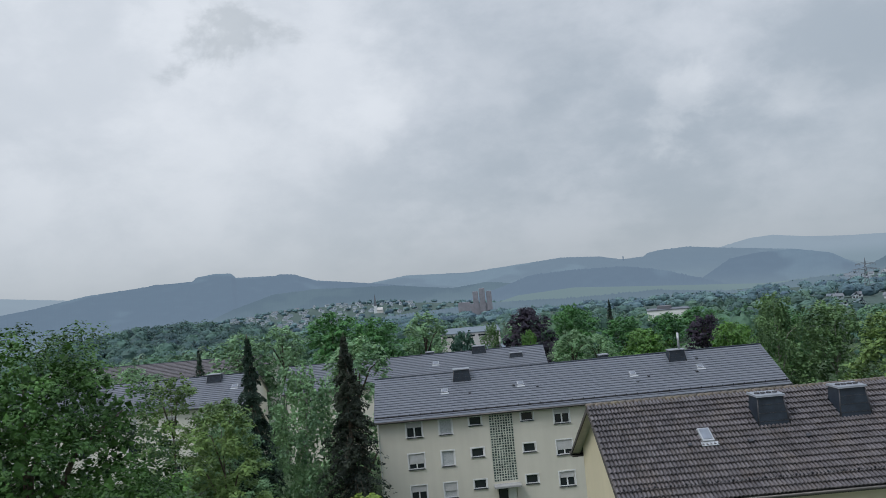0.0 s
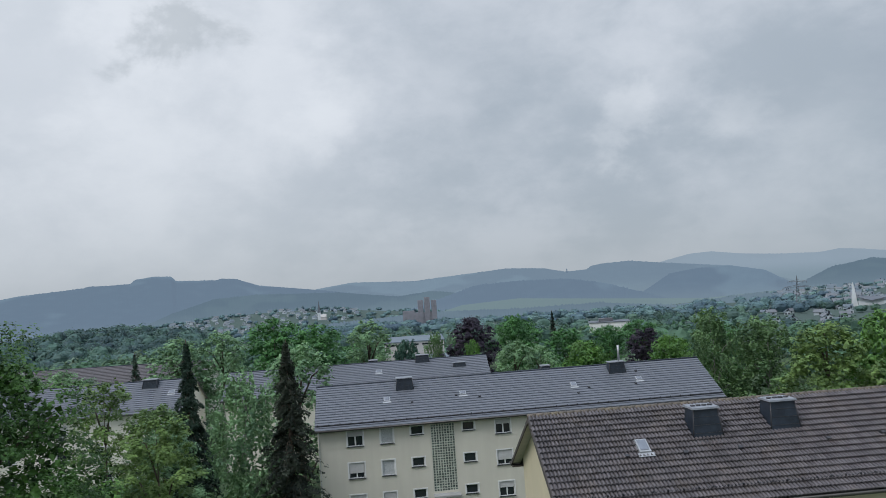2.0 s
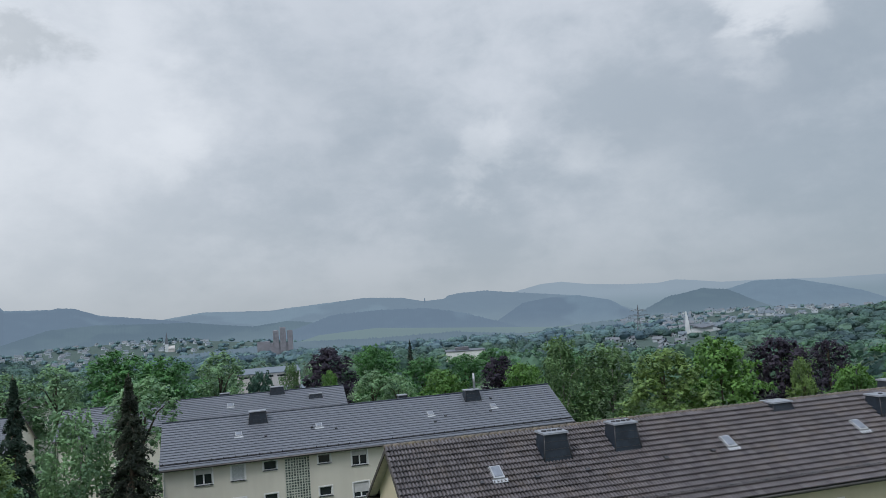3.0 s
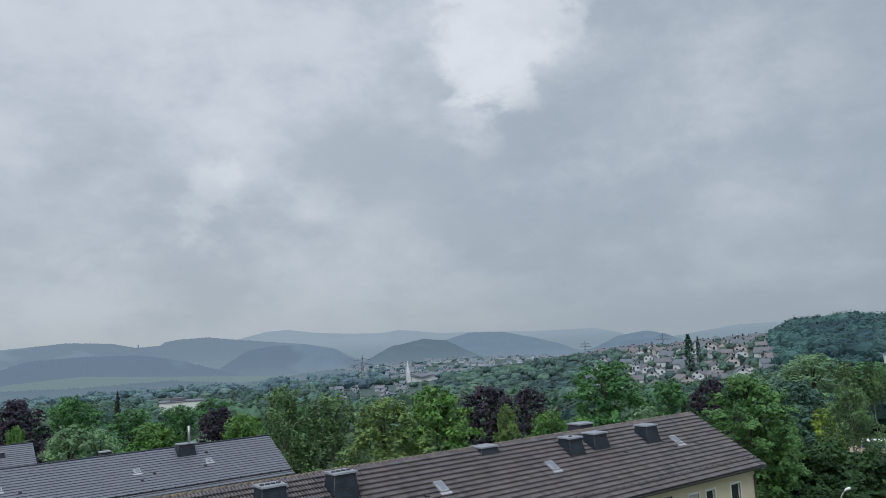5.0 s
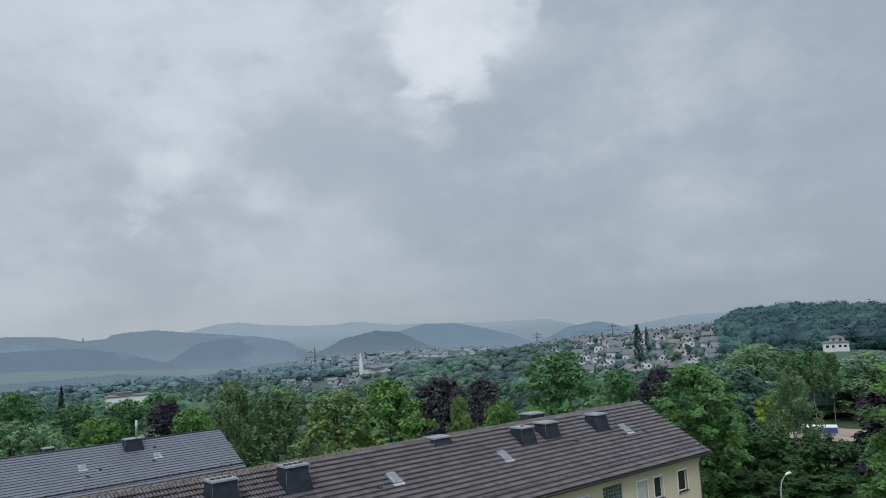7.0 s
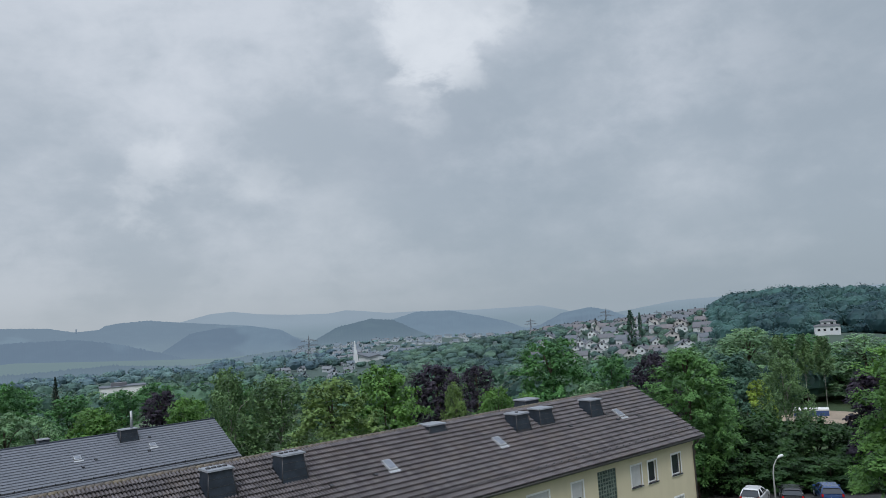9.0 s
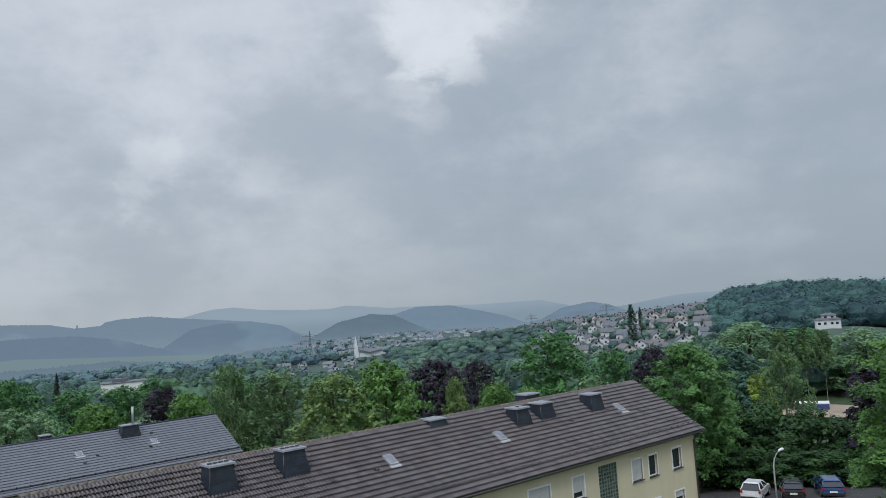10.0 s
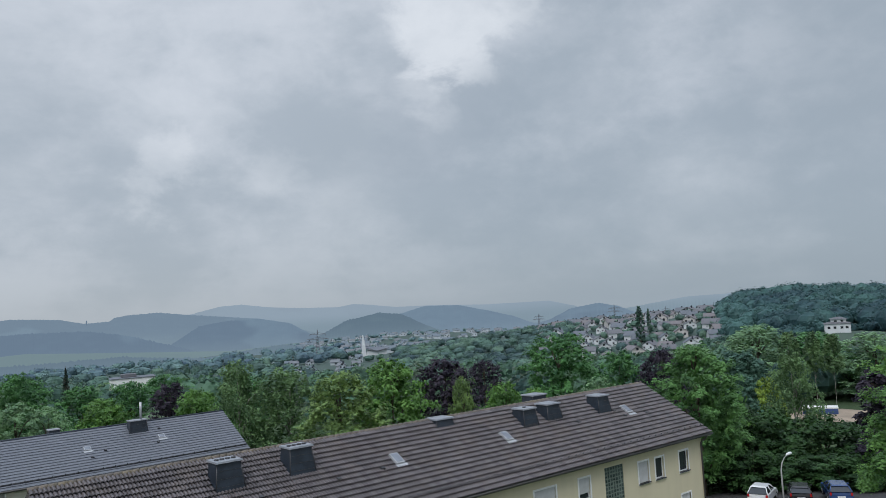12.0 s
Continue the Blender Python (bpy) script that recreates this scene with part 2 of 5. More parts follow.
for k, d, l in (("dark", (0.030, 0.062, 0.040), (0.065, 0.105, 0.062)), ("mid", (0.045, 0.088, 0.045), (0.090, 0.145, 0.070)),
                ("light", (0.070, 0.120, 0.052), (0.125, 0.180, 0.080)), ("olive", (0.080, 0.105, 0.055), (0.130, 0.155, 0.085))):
    # extra blue stands in for haze over distant leaves
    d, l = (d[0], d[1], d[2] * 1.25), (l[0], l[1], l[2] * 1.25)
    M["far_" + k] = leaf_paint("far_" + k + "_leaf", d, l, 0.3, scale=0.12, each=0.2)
    # haze tint mixed into the leaf colours, nearly half
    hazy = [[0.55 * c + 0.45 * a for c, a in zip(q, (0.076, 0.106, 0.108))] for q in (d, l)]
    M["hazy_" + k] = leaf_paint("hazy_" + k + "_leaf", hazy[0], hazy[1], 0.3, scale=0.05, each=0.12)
    # heavier haze painted into the leaves of the farthest trees
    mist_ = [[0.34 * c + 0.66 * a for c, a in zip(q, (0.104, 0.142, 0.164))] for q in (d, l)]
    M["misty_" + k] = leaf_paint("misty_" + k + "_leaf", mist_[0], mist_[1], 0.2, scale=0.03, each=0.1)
# teal cast puts the haze before the hill into its leaf colour
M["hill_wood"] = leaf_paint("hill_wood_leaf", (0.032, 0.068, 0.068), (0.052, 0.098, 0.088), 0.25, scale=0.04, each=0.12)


# ---- helpers for meshes ----
class Mesh:
    """Collects boxes and faces into one mesh."""

    def __init__(self):
        self.v, self.f = [], []

    def face(self, *pts):
        n = len(self.v)
        self.v += [tuple(p) for p in pts]
        self.f.append(tuple(range(n, n + len(pts))))

    def box(self, x0, x1, y0, y1, z0, z1, top=None):
        """A box; top = (x0, x1, y0, y1) narrows or widens its upper face."""
        a, b, c, d = top or (x0, x1, y0, y1)
        n = len(self.v)
        self.v += [(x0, y0, z0), (x1, y0, z0), (x1, y1, z0), (x0, y1, z0), (a, c, z1), (b, c, z1), (b, d, z1), (a, d, z1)]
        for q in ((0, 3, 2, 1), (4, 5, 6, 7), (0, 1, 5, 4), (1, 2, 6, 5), (2, 3, 7, 6), (3, 0, 4, 7)):
            self.f.append(tuple(n + i for i in q))

    def slab(self, pts, down):
        """A plate: a polygon and its copy moved by down."""
        n, k = len(self.v), len(pts)
        self.v += [tuple(p) for p in pts] + [tuple(Vector(p) + Vector(down)) for p in pts]
        self.f.append(tuple(range(n, n + k)))
        self.f.append(tuple(range(n + 2 * k - 1, n + k - 1, -1)))
        for i in range(k):
            j = (i + 1) % k
            self.f.append((n + i, n + k + i, n + k + j, n + j))

    def tube(self, path, radii, sides=8):
        """A tapered tube along a path, with closed ends."""
        n = len(self.v)
        path = [Vector(p) for p in path]
        for i, p in enumerate(path):
            t = (path[min(i + 1, len(path) - 1)] - path[max(i - 1, 0)]).normalized()
            a = t.orthogonal().normalized()
            b = t.cross(a)
            for k in range(sides):
                w = 2 * math.pi * k / sides
                self.v.append(tuple(p + (a * math.cos(w) + b * math.sin(w)) * radii[i]))
        for i in range(len(path) - 1):
            for k in range(sides):
                l = (k + 1) % sides
                self.f.append((n + i * sides + k, n + i * sides + l, n + (i + 1) * sides + l, n + (i + 1) * sides + k))
        self.f.append(tuple(n + k for k in range(sides - 1, -1, -1)))
        e = n + (len(path) - 1) * sides
        self.f.append(tuple(e + k for k in range(sides)))

    def data(self, name, mat, smooth=False, bevel=0.0):
        me = bpy.data.meshes.new(name)
        me.from_pydata(self.v, [], self.f)
        bm = bmesh.new()
        bm.from_mesh(me)
        bmesh.ops.recalc_face_normals(bm, faces=bm.faces)
        if bevel:
            bmesh.ops.bevel(bm, geom=bm.edges[:], offset=bevel, segments=2, affect="EDGES", clamp_overlap=True)
        bm.to_mesh(me)
        bm.free()
        if smooth:
            for p in me.polygons:
                p.use_smooth = True
        me.materials.append(mat)
        return me


def quads(name, verts, faces, mat, smooth=False):
    """A large mesh straight from arrays."""
    me = bpy.data.meshes.new(name)
    faces = np.asarray(faces, np.int32)
    k = faces.shape[1]
    me.vertices.add(len(verts))
    me.vertices.foreach_set("co", np.asarray(verts, np.float32).ravel())
    me.loops.add(faces.size)
    me.loops.foreach_set("vertex_index", faces.ravel())
    me.polygons.add(len(faces))
    me.polygons.foreach_set("loop_start", np.arange(0, faces.size, k, dtype=np.int32))
    me.polygons.foreach_set("loop_total", np.full(len(faces), k, np.int32))
    me.polygons.foreach_set("use_smooth", np.full(len(faces), smooth))
    me.update(calc_edges=True)
    me.materials.append(mat)
    return me


def part(name, me, parent, label="", at=None):
    ob = new(name, me)
    ob.parent = parent
    if at is not None:
        ob.matrix_basis = at
    return tagged(ob, label)


def thing(name, at, label, category, group="", kind=""):
    ob = new(name)
    ob.matrix_basis = at
    return tagged(ob, label, category, group, kind)


# ---- the lie of the land ----
def bump(x, y, cx, cy, sx, sy):
    return np.exp(-((x - cx) / sx) ** 2 - ((y - cy) / sy) ** 2)


def land(x, y):
    x, y = np.asarray(x, float), np.asarray(y, float)
    d = np.hypot(x, y)
    z = np.interp(d, [0, 180, 300, 450, 700, 1100, 1700, 4900], [-3.5, -3.5, -9, -16, -26, -40, -62, -215])
    z = z + 9.5 * bump(x, y, 336, 165, 45, 45)           # the terrace of the villa
    z = z + 7.0 * bump(x, y, 45, 15, 45, 38)
    z = z + 2.0 * bump(x, y, 118, 60, 30, 30)
    z = z - 8 * bump(x, y, 230, 330, 150, 160)           # the dip before the town
    z = z + 22 * bump(x, y, 555, 435, 190, 190)          # the hillside with houses
    z = z + 20 * bump(x, y, 490, 235, 100, 115)          # the wooded hill
    z = z + 15 * bump(x, y, -225, 570, 75, 90)         # the wood beyond the blocks
    z = z + 24 * bump(x, y, 830, 1190, 330, 400)          # the valley town
    z = z + 46 * bump(x, y, -300, 1780, 380, 330)        # the village slope
    return z


def ground_z(x, y):
    return float(land(x, y))


rings = np.concatenate([np.linspace(0, 200, 60), np.geomspace(206, 4800, 80)])
turns = np.radians(np.arange(0, 360, 2.0))
rr, tt = np.meshgrid(rings, turns, indexing="ij")
gx, gy = rr * np.sin(tt), rr * np.cos(tt)
gz = land(gx, gy)
n_t = len(turns)
idx = np.arange(gx.size).reshape(gx.shape)
nxt = np.roll(idx, -1, axis=1)
faces = np.stack([idx[:-1], nxt[:-1], nxt[1:], idx[1:]], -1).reshape(-1, 4)
m, gr = material("meadow_grass")
place = gr.add("ShaderNodeNewGeometry").outputs["Position"]
a, b = gr.noise(place, 0.05, 5), gr.noise(place, 2.5, 5, 0.7)
c = gr.mix(gr.span(a, 0.35, 0.65), (0.046, 0.072, 0.036), (0.072, 0.098, 0.050))
c = gr.mix(gr.math("MULTIPLY", b, 0.6), c, (0.045, 0.078, 0.038))
# haze painted into the ground: grass colour turns bluer with distance
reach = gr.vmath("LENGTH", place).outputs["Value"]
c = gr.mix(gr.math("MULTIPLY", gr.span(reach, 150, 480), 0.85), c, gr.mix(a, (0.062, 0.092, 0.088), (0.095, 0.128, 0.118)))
finish(gr, principled(gr, c, 0.95, 0, b, 0.6, 0.1, 0.1))
M["grass"] = m
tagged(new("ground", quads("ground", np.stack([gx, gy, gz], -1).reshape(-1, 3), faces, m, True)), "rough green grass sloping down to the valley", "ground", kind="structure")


# ---- far hills ----
def polar(az, d):
    return d * math.sin(radians(az)), d * math.cos(radians(az))


def hill(label, d, crest, mat, depth, fringe=3.0):
    """A long wooded ridge: crest = (azimuth, rise above the eye in metres), swept over a rounded back."""
    skirt = 18 - d * 0.062
    az0, az1 = crest[0][0], crest[-1][0]
    az = np.arange(az0 - 5, az1 + 5.01, 0.06)
    top = np.interp(az, [c[0] for c in crest], [c[1] for c in crest])
    k = np.ones(5) / 5
    top = np.convolve(np.pad(top, 2, "edge"), k, "valid") + 18
    fade = np.clip(np.minimum(az - az0 + 5, az1 + 5 - az) / 5, 0, 1) ** 0.7
    top = skirt + (top - skirt) * fade
    top = top + fringe * np.array([abs(noise.noise((a * 4, d, 0))) + 0.45 * noise.noise((a * 11, d, 4)) for a in az])
    steps = [(-1.0, 0.0), (-0.7, 0.2), (-0.45, 0.5), (-0.2, 0.8), (-0.06, 0.965), (0.0, 1.0), (0.12, 0.97), (0.35, 0.5), (0.5, 0.0)]
    rows = []
    for s, h in steps:
        rad = np.radians(az)
        bulge = np.array([noise.noise((a * 0.35, s * 3, d)) for a in az]) * 0.10 * (h > 0) * (h < 0.96)
        rows.append(np.stack([(d + s * depth) * np.sin(rad), (d + s * depth) * np.cos(rad), skirt + (top - skirt) * (h + bulge)], -1))
    v = np.stack(rows)
    i = np.arange(v.shape[0] * v.shape[1]).reshape(v.shape[:2])
    f = np.stack([i[:-1, :-1], i[:-1, 1:], i[1:, 1:], i[1:, :-1]], -1).reshape(-1, 4)
    return tagged(new("backdrop", quads("far_hill", v.reshape(-1, 3), f, mat, True)), label, "hill", kind="structure")


# hill tints: the air colours are haze that glows from the surfaces
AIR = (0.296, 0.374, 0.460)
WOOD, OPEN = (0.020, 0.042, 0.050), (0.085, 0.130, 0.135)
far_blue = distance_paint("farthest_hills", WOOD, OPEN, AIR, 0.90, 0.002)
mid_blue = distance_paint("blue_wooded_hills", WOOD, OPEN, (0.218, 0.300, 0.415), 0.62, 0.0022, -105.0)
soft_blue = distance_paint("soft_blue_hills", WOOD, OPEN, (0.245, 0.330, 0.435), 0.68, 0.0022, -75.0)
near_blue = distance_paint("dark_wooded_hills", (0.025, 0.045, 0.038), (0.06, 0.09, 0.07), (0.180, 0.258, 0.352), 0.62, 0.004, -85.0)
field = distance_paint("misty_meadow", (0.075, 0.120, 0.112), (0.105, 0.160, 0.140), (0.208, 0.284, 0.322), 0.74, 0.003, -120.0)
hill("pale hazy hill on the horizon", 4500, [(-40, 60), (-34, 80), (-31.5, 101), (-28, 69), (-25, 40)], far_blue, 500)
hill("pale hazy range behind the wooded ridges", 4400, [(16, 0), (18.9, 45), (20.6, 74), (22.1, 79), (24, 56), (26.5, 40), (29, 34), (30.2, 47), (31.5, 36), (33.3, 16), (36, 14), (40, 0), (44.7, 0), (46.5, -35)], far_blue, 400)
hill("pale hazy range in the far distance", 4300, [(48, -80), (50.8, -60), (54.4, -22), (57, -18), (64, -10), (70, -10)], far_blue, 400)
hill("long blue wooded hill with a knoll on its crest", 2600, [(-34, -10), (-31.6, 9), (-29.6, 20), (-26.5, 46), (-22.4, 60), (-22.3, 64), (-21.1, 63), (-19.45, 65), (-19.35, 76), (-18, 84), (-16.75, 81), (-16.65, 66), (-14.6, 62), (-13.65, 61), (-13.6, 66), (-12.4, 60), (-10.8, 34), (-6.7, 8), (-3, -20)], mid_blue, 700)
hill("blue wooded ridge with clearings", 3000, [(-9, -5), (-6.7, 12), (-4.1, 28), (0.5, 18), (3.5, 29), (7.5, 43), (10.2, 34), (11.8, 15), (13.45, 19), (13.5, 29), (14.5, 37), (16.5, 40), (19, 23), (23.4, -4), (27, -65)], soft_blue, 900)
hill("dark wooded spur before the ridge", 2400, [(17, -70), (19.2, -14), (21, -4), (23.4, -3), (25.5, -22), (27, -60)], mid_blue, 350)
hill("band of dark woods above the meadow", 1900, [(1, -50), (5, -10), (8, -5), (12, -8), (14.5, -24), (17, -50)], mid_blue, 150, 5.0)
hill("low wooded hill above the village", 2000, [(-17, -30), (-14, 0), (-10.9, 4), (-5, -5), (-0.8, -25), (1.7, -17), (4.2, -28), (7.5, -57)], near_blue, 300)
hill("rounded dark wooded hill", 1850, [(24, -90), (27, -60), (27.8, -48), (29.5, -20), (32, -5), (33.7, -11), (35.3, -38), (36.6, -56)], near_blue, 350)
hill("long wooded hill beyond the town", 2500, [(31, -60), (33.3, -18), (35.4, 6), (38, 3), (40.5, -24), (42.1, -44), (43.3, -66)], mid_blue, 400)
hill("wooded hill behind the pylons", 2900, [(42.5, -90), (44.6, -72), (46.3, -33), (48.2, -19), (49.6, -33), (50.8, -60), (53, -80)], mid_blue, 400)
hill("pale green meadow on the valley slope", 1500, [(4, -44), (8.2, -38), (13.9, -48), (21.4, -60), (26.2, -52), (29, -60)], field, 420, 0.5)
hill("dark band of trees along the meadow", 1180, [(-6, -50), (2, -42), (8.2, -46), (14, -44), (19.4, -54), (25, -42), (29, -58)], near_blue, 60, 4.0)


# ---- trees ----
def leaf_quads(p, nrm, size, rng, slim=0.36):
    """Folded leaf-shaped quads at points p, facing nrm."""
    n = len(p)
    nrm = nrm / (np.linalg.norm(nrm, axis=1, keepdims=True) + 1e-9)
    t = np.cross(nrm, rng.normal(size=(n, 3)))
    t /= np.linalg.norm(t, axis=1, keepdims=True) + 1e-9
    b = np.cross(nrm, t)
    s = (size * rng.uniform(0.6, 1.35, n))[:, None]
    v = np.stack([p - t * s * 0.5, p + b * s * slim - nrm * s * 0.14, p + t * s * 0.5, p - b * s * slim - nrm * s * 0.14], 1)
    return v.reshape(-1, 3), np.arange(4 * n).reshape(-1, 4)


def lobes_for(h, r, base, n, fat, shape, rng):
    """Clumps of a crown: centres and radii within an envelope."""
    z = np.clip((rng.permutation(n) + rng.uniform(0, 1, n)) / n, 0.04, 1) ** 0.85
    if shape == "round":
        env = np.sin(np.pi * (0.10 + 0.84 * z)) ** 0.55
    elif shape == "egg":
        env = np.sin(np.pi * (0.16 + 0.82 * z ** 0.8)) ** 0.5
    else:
        env = np.sin(np.pi * (0.14 + 0.84 * z ** 0.9)) ** 0.5
    a = np.argsort(np.argsort(z)) * 2.39996 + rng.normal(size=n) * 0.5
    rho = env * r * np.where(rng.uniform(size=n) < 0.72, rng.uniform(0.66, 1.0, n), rng.uniform(0.1, 0.6, n)) * 0.90
    rad = fat * r * rng.uniform(0.65, 1.15, n) * (0.65 + 0.35 * env)
    zz = base + (h - base) * z - rad * 0.7 * z
    return np.stack([np.cos(a) * rho, np.sin(a) * rho, zz], 1), rad


def crown_leaves(c, rad, count, size, rng, droop=0.0, open_ness=0.0):
    """Leaves in pads: every clump carries several flattened sprays, lit from above, round a dim core."""
    squash = np.array([1, 1, 0.8])
    pads = 8
    d = rng.normal(size=(len(c), pads, 3))
    d[..., 2] = d[..., 2] * 0.75 + 0.35
    d /= np.linalg.norm(d, axis=2, keepdims=True)
    centre = c[:, None] + d * rad[:, None, None] * squash * rng.uniform(0.55, 0.95, (len(c), pads, 1))
    k = rng.choice(len(c), count, p=rad ** 2 / np.sum(rad ** 2))
    j = rng.integers(0, pads, count)
    q = rng.normal(size=(count, 3))
    q /= np.linalg.norm(q, axis=1, keepdims=True)
    q *= rng.uniform(0.15, 1, (count, 1)) ** 0.45
    out = d[k, j]
    p = centre[k, j] + q * (rad[k] * (0.44 + 0.25 * open_ness))[:, None] * np.array([1, 1, 0.42])
    p[:, 2] -= 0.35 * rad[k] * np.sum((q[:, :2]) ** 2, axis=1)
    keep = np.ones(count, bool)
    for i in range(len(c)):
        keep &= ~((np.linalg.norm((p - c[i]) / squash, axis=1) < rad[i] * 0.55) & (k != i))
    p, out, q = p[keep], out[keep], q[keep]
    nrm = out * 0.5 + q * 0.35 + rng.normal(size=p.shape) * 0.30 + np.array([0, 0, 0.85])
    if droop > 1:
        strands = 1100
        top = rng.integers(0, len(p), strands)
        long = rng.uniform(0.5, 1.9, strands) * droop
        hang = rng.uniform(size=len(p)) < 0.82
        pick = rng.integers(0, strands, hang.sum())
        along = rng.uniform(0, 1, hang.sum())
        p[hang] = p[top][pick] + rng.normal(size=(hang.sum(), 3)) * 0.055 + out[top][pick] * (0.25 * np.sin(along * 2))[:, None] * np.array([1, 1, 0])
        p[hang, 2] -= long[pick] * along
        p[:, 2] = np.maximum(p[:, 2], 0.4)
        nrm[hang] = out[top][pick] * np.array([1, 1, 0.2]) + rng.normal(size=(hang.sum(), 3)) * 0.4
    elif droop:
        p[:, 2] -= droop * rng.uniform(0, 1, len(p)) ** 1.5
    v, f = leaf_quads(p, nrm, size, rng)
    core = (2 if len(c) > 200 else 18 if open_ness < 0.2 else 8) * len(c)
    i = rng.integers(0, len(c), core)
    q = rng.normal(size=(core, 3))
    q /= np.linalg.norm(q, axis=1, keepdims=True)
    v2, f2 = leaf_quads(c[i] + q * rad[i][:, None] * squash * 0.30, q, 0.34 * rad[i], rng, 0.48)
    return np.concatenate([v, v2]), np.concatenate([f, f2 + len(v)])


def trunk_mesh(h, r, base, c, rad, bark, rng, thick=0.019):
    mb = Mesh()
    t = h * thick
    lean = rng.normal(size=2) * 0.02 * h
    pts = [(lean[0] * s * s, lean[1] * s * s, h * 0.92 * s - 0.3 * (s == 0)) for s in (0, 0.08, 0.3, 0.55, 0.8, 1.0)]
    mb.tube(pts, [t * 1.5, t * 1.05, t * 0.85, t * 0.55, t * 0.25, t * 0.06], 9)
    order = rng.permutation(len(c))[:12]
    for i in order:
        tip = Vector(c[i])
        z0 = max(base * 0.75, tip.z - 0.9 * math.hypot(tip.x, tip.y) - 0.1 * h)
        z0 = min(z0, h * 0.8)
        s = z0 / (h * 0.92)
        a = Vector((lean[0] * s * s, lean[1] * s * s, z0))
        mid = a.lerp(tip, 0.5) + Vector((0, 0, 0.06 * h))
        mb.tube([a, mid, tip], [t * 0.45, t * 0.28, t * 0.06], 5)
    return mb.data("trunk", bark, True)


SPECIES = {  # clumps, fatness, leaf size, leaves, crown base share, envelope, droop, openness
    "maple": (230, 0.25, 0.32, 17000, 0.06, "round", 0.0, 0.0),
    "oak": (95, 0.28, 0.43, 8200, 0.10, "round", 0.0, 0.0),
    "lime": (95, 0.27, 0.36, 9000, 0.10, "egg", 0.1, 0.1),
    "ash": (100, 0.25, 0.42, 5800, 0.10, "egg", 0.25, 0.3),
    "birch": (90, 0.25, 0.28, 10500, 0.12, "egg", 1.25, 0.3),
    "thin": (150, 0.17, 0.21, 10000, 0.14, "egg", 0.2, 0.6),
    "high": (60, 0.24, 0.30, 5000, 0.50, "egg", 0.8, 0.4),
    "shrub": (55, 0.32, 0.30, 7000, 0.0, "round", 0.0, 0.1),
}


def broadleaf(name, x, y, top, r, species, leaf, bark, label, group, seed, more=1.0, size=1.0):
    rng = np.random.default_rng(seed)
    n, fat, leaf_size, count, share, shape, droop, gaps = SPECIES[species]
    z0 = ground_z(x, y)
    h = top - z0
    r = r * 1.15
    tree = thing(name, pose(x, y, z0), label, "tree", group)
    c, rad = lobes_for(h, r, h * share, n, fat, shape, rng)
    v, f = crown_leaves(c, rad, int(count * more), leaf_size * size, rng, droop, gaps)
    if gaps < 0.2:  # inner foliage, which keeps the crown from being seen through
        n = {"maple": 11000, "oak": 600, "lime": 600, "shrub": 300}[species]
        z = rng.uniform(0.04, 0.90, n)
        rho = np.sin(np.pi * (0.10 + 0.84 * z)) ** 0.55 * r * (0.76 if species == "maple" else 0.62) * np.sqrt(rng.uniform(0, 1, n))
        a = rng.uniform(0, 2 * np.pi, n)
        p = np.stack([rho * np.cos(a), rho * np.sin(a), h * share + h * (1 - share) * z], 1)
        v2, f2 = leaf_quads(p, rng.normal(size=(n, 3)), 0.26 if species == "maple" else 0.09 * r, rng, 0.42)
        v, f = np.concatenate([v, v2]), np.concatenate([f, f2 + len(v)])
    part("trunk", trunk_mesh(h, r, h * share, c, rad, bark, rng, 0.003 if species == "high" else 0.009 if species in ("birch", "thin") else 0.017), tree)
    part("crown", quads("crown", v, f, leaf), tree)
    tree_size[tree.name] = (h, r)
    return tree


def spruce(name, x, y, top, r, leaf, label, group, seed, count=9000):
    rng = np.random.default_rng(seed)
    z0 = ground_z(x, y)
    h = top - z0
    tree = thing(name, pose(x, y, z0), label, "tree", group)
    mb = Mesh()
    mb.tube([(0, 0, -0.3), (0, 0, h * 0.5), (0, 0, h)], [h * 0.018, h * 0.011, 0.02], 8)
    levels = 44
    per = count // (levels * 9)
    ps, ns = [], []
    for i in range(levels):
        s = (i + 0.5) / levels
        z = h * (0.04 + 0.95 * s)
        reach = r * (1 - s) ** 0.92 * (0.86 + 0.14 * math.sin(i * 2.1)) + 0.08
        for k in range(9):
            a = rng.uniform(0, 2 * math.pi)
            long = reach * rng.uniform(0.55, 1.28)
            w = np.array([math.cos(a), math.sin(a), 0])
            side = np.array([-w[1], w[0], 0])
            u = rng.uniform(0.1, 1, per) ** 0.8
            lift = 0.22 * u - 0.85 * u * u + 0.30 * np.clip(u - 0.75, 0, 1)
            p = w * (u * long)[:, None] + side * (rng.normal(size=per) * 0.16 * long * (1.1 - u * 0.6))[:, None]
            p[:, 2] = z + lift * long * 0.8 - rng.uniform(0, 0.30, per)
            ps.append(p)
            ns.append(rng.normal(size=(per, 3)) * 0.5 + np.array([0, 0, 0.8]) + w * 0.5)
            if k < 4:
                mb.tube([(0, 0, z), tuple(w * long * 0.5 + np.array([0, 0, z])), tuple(w * long * 0.9 + np.array([0, 0, z - 0.3 * long]))], [0.03, 0.02, 0.008], 4)
    v, f = leaf_quads(np.concatenate(ps), np.concatenate(ns), 0.30, rng, 0.20)
    part("trunk", mb.data("trunk", M["bark"], True), tree)
    part("crown", quads("crown", v, f, leaf), tree)
    tree_size[tree.name] = (h, r)
    return tree


tree_size = {}


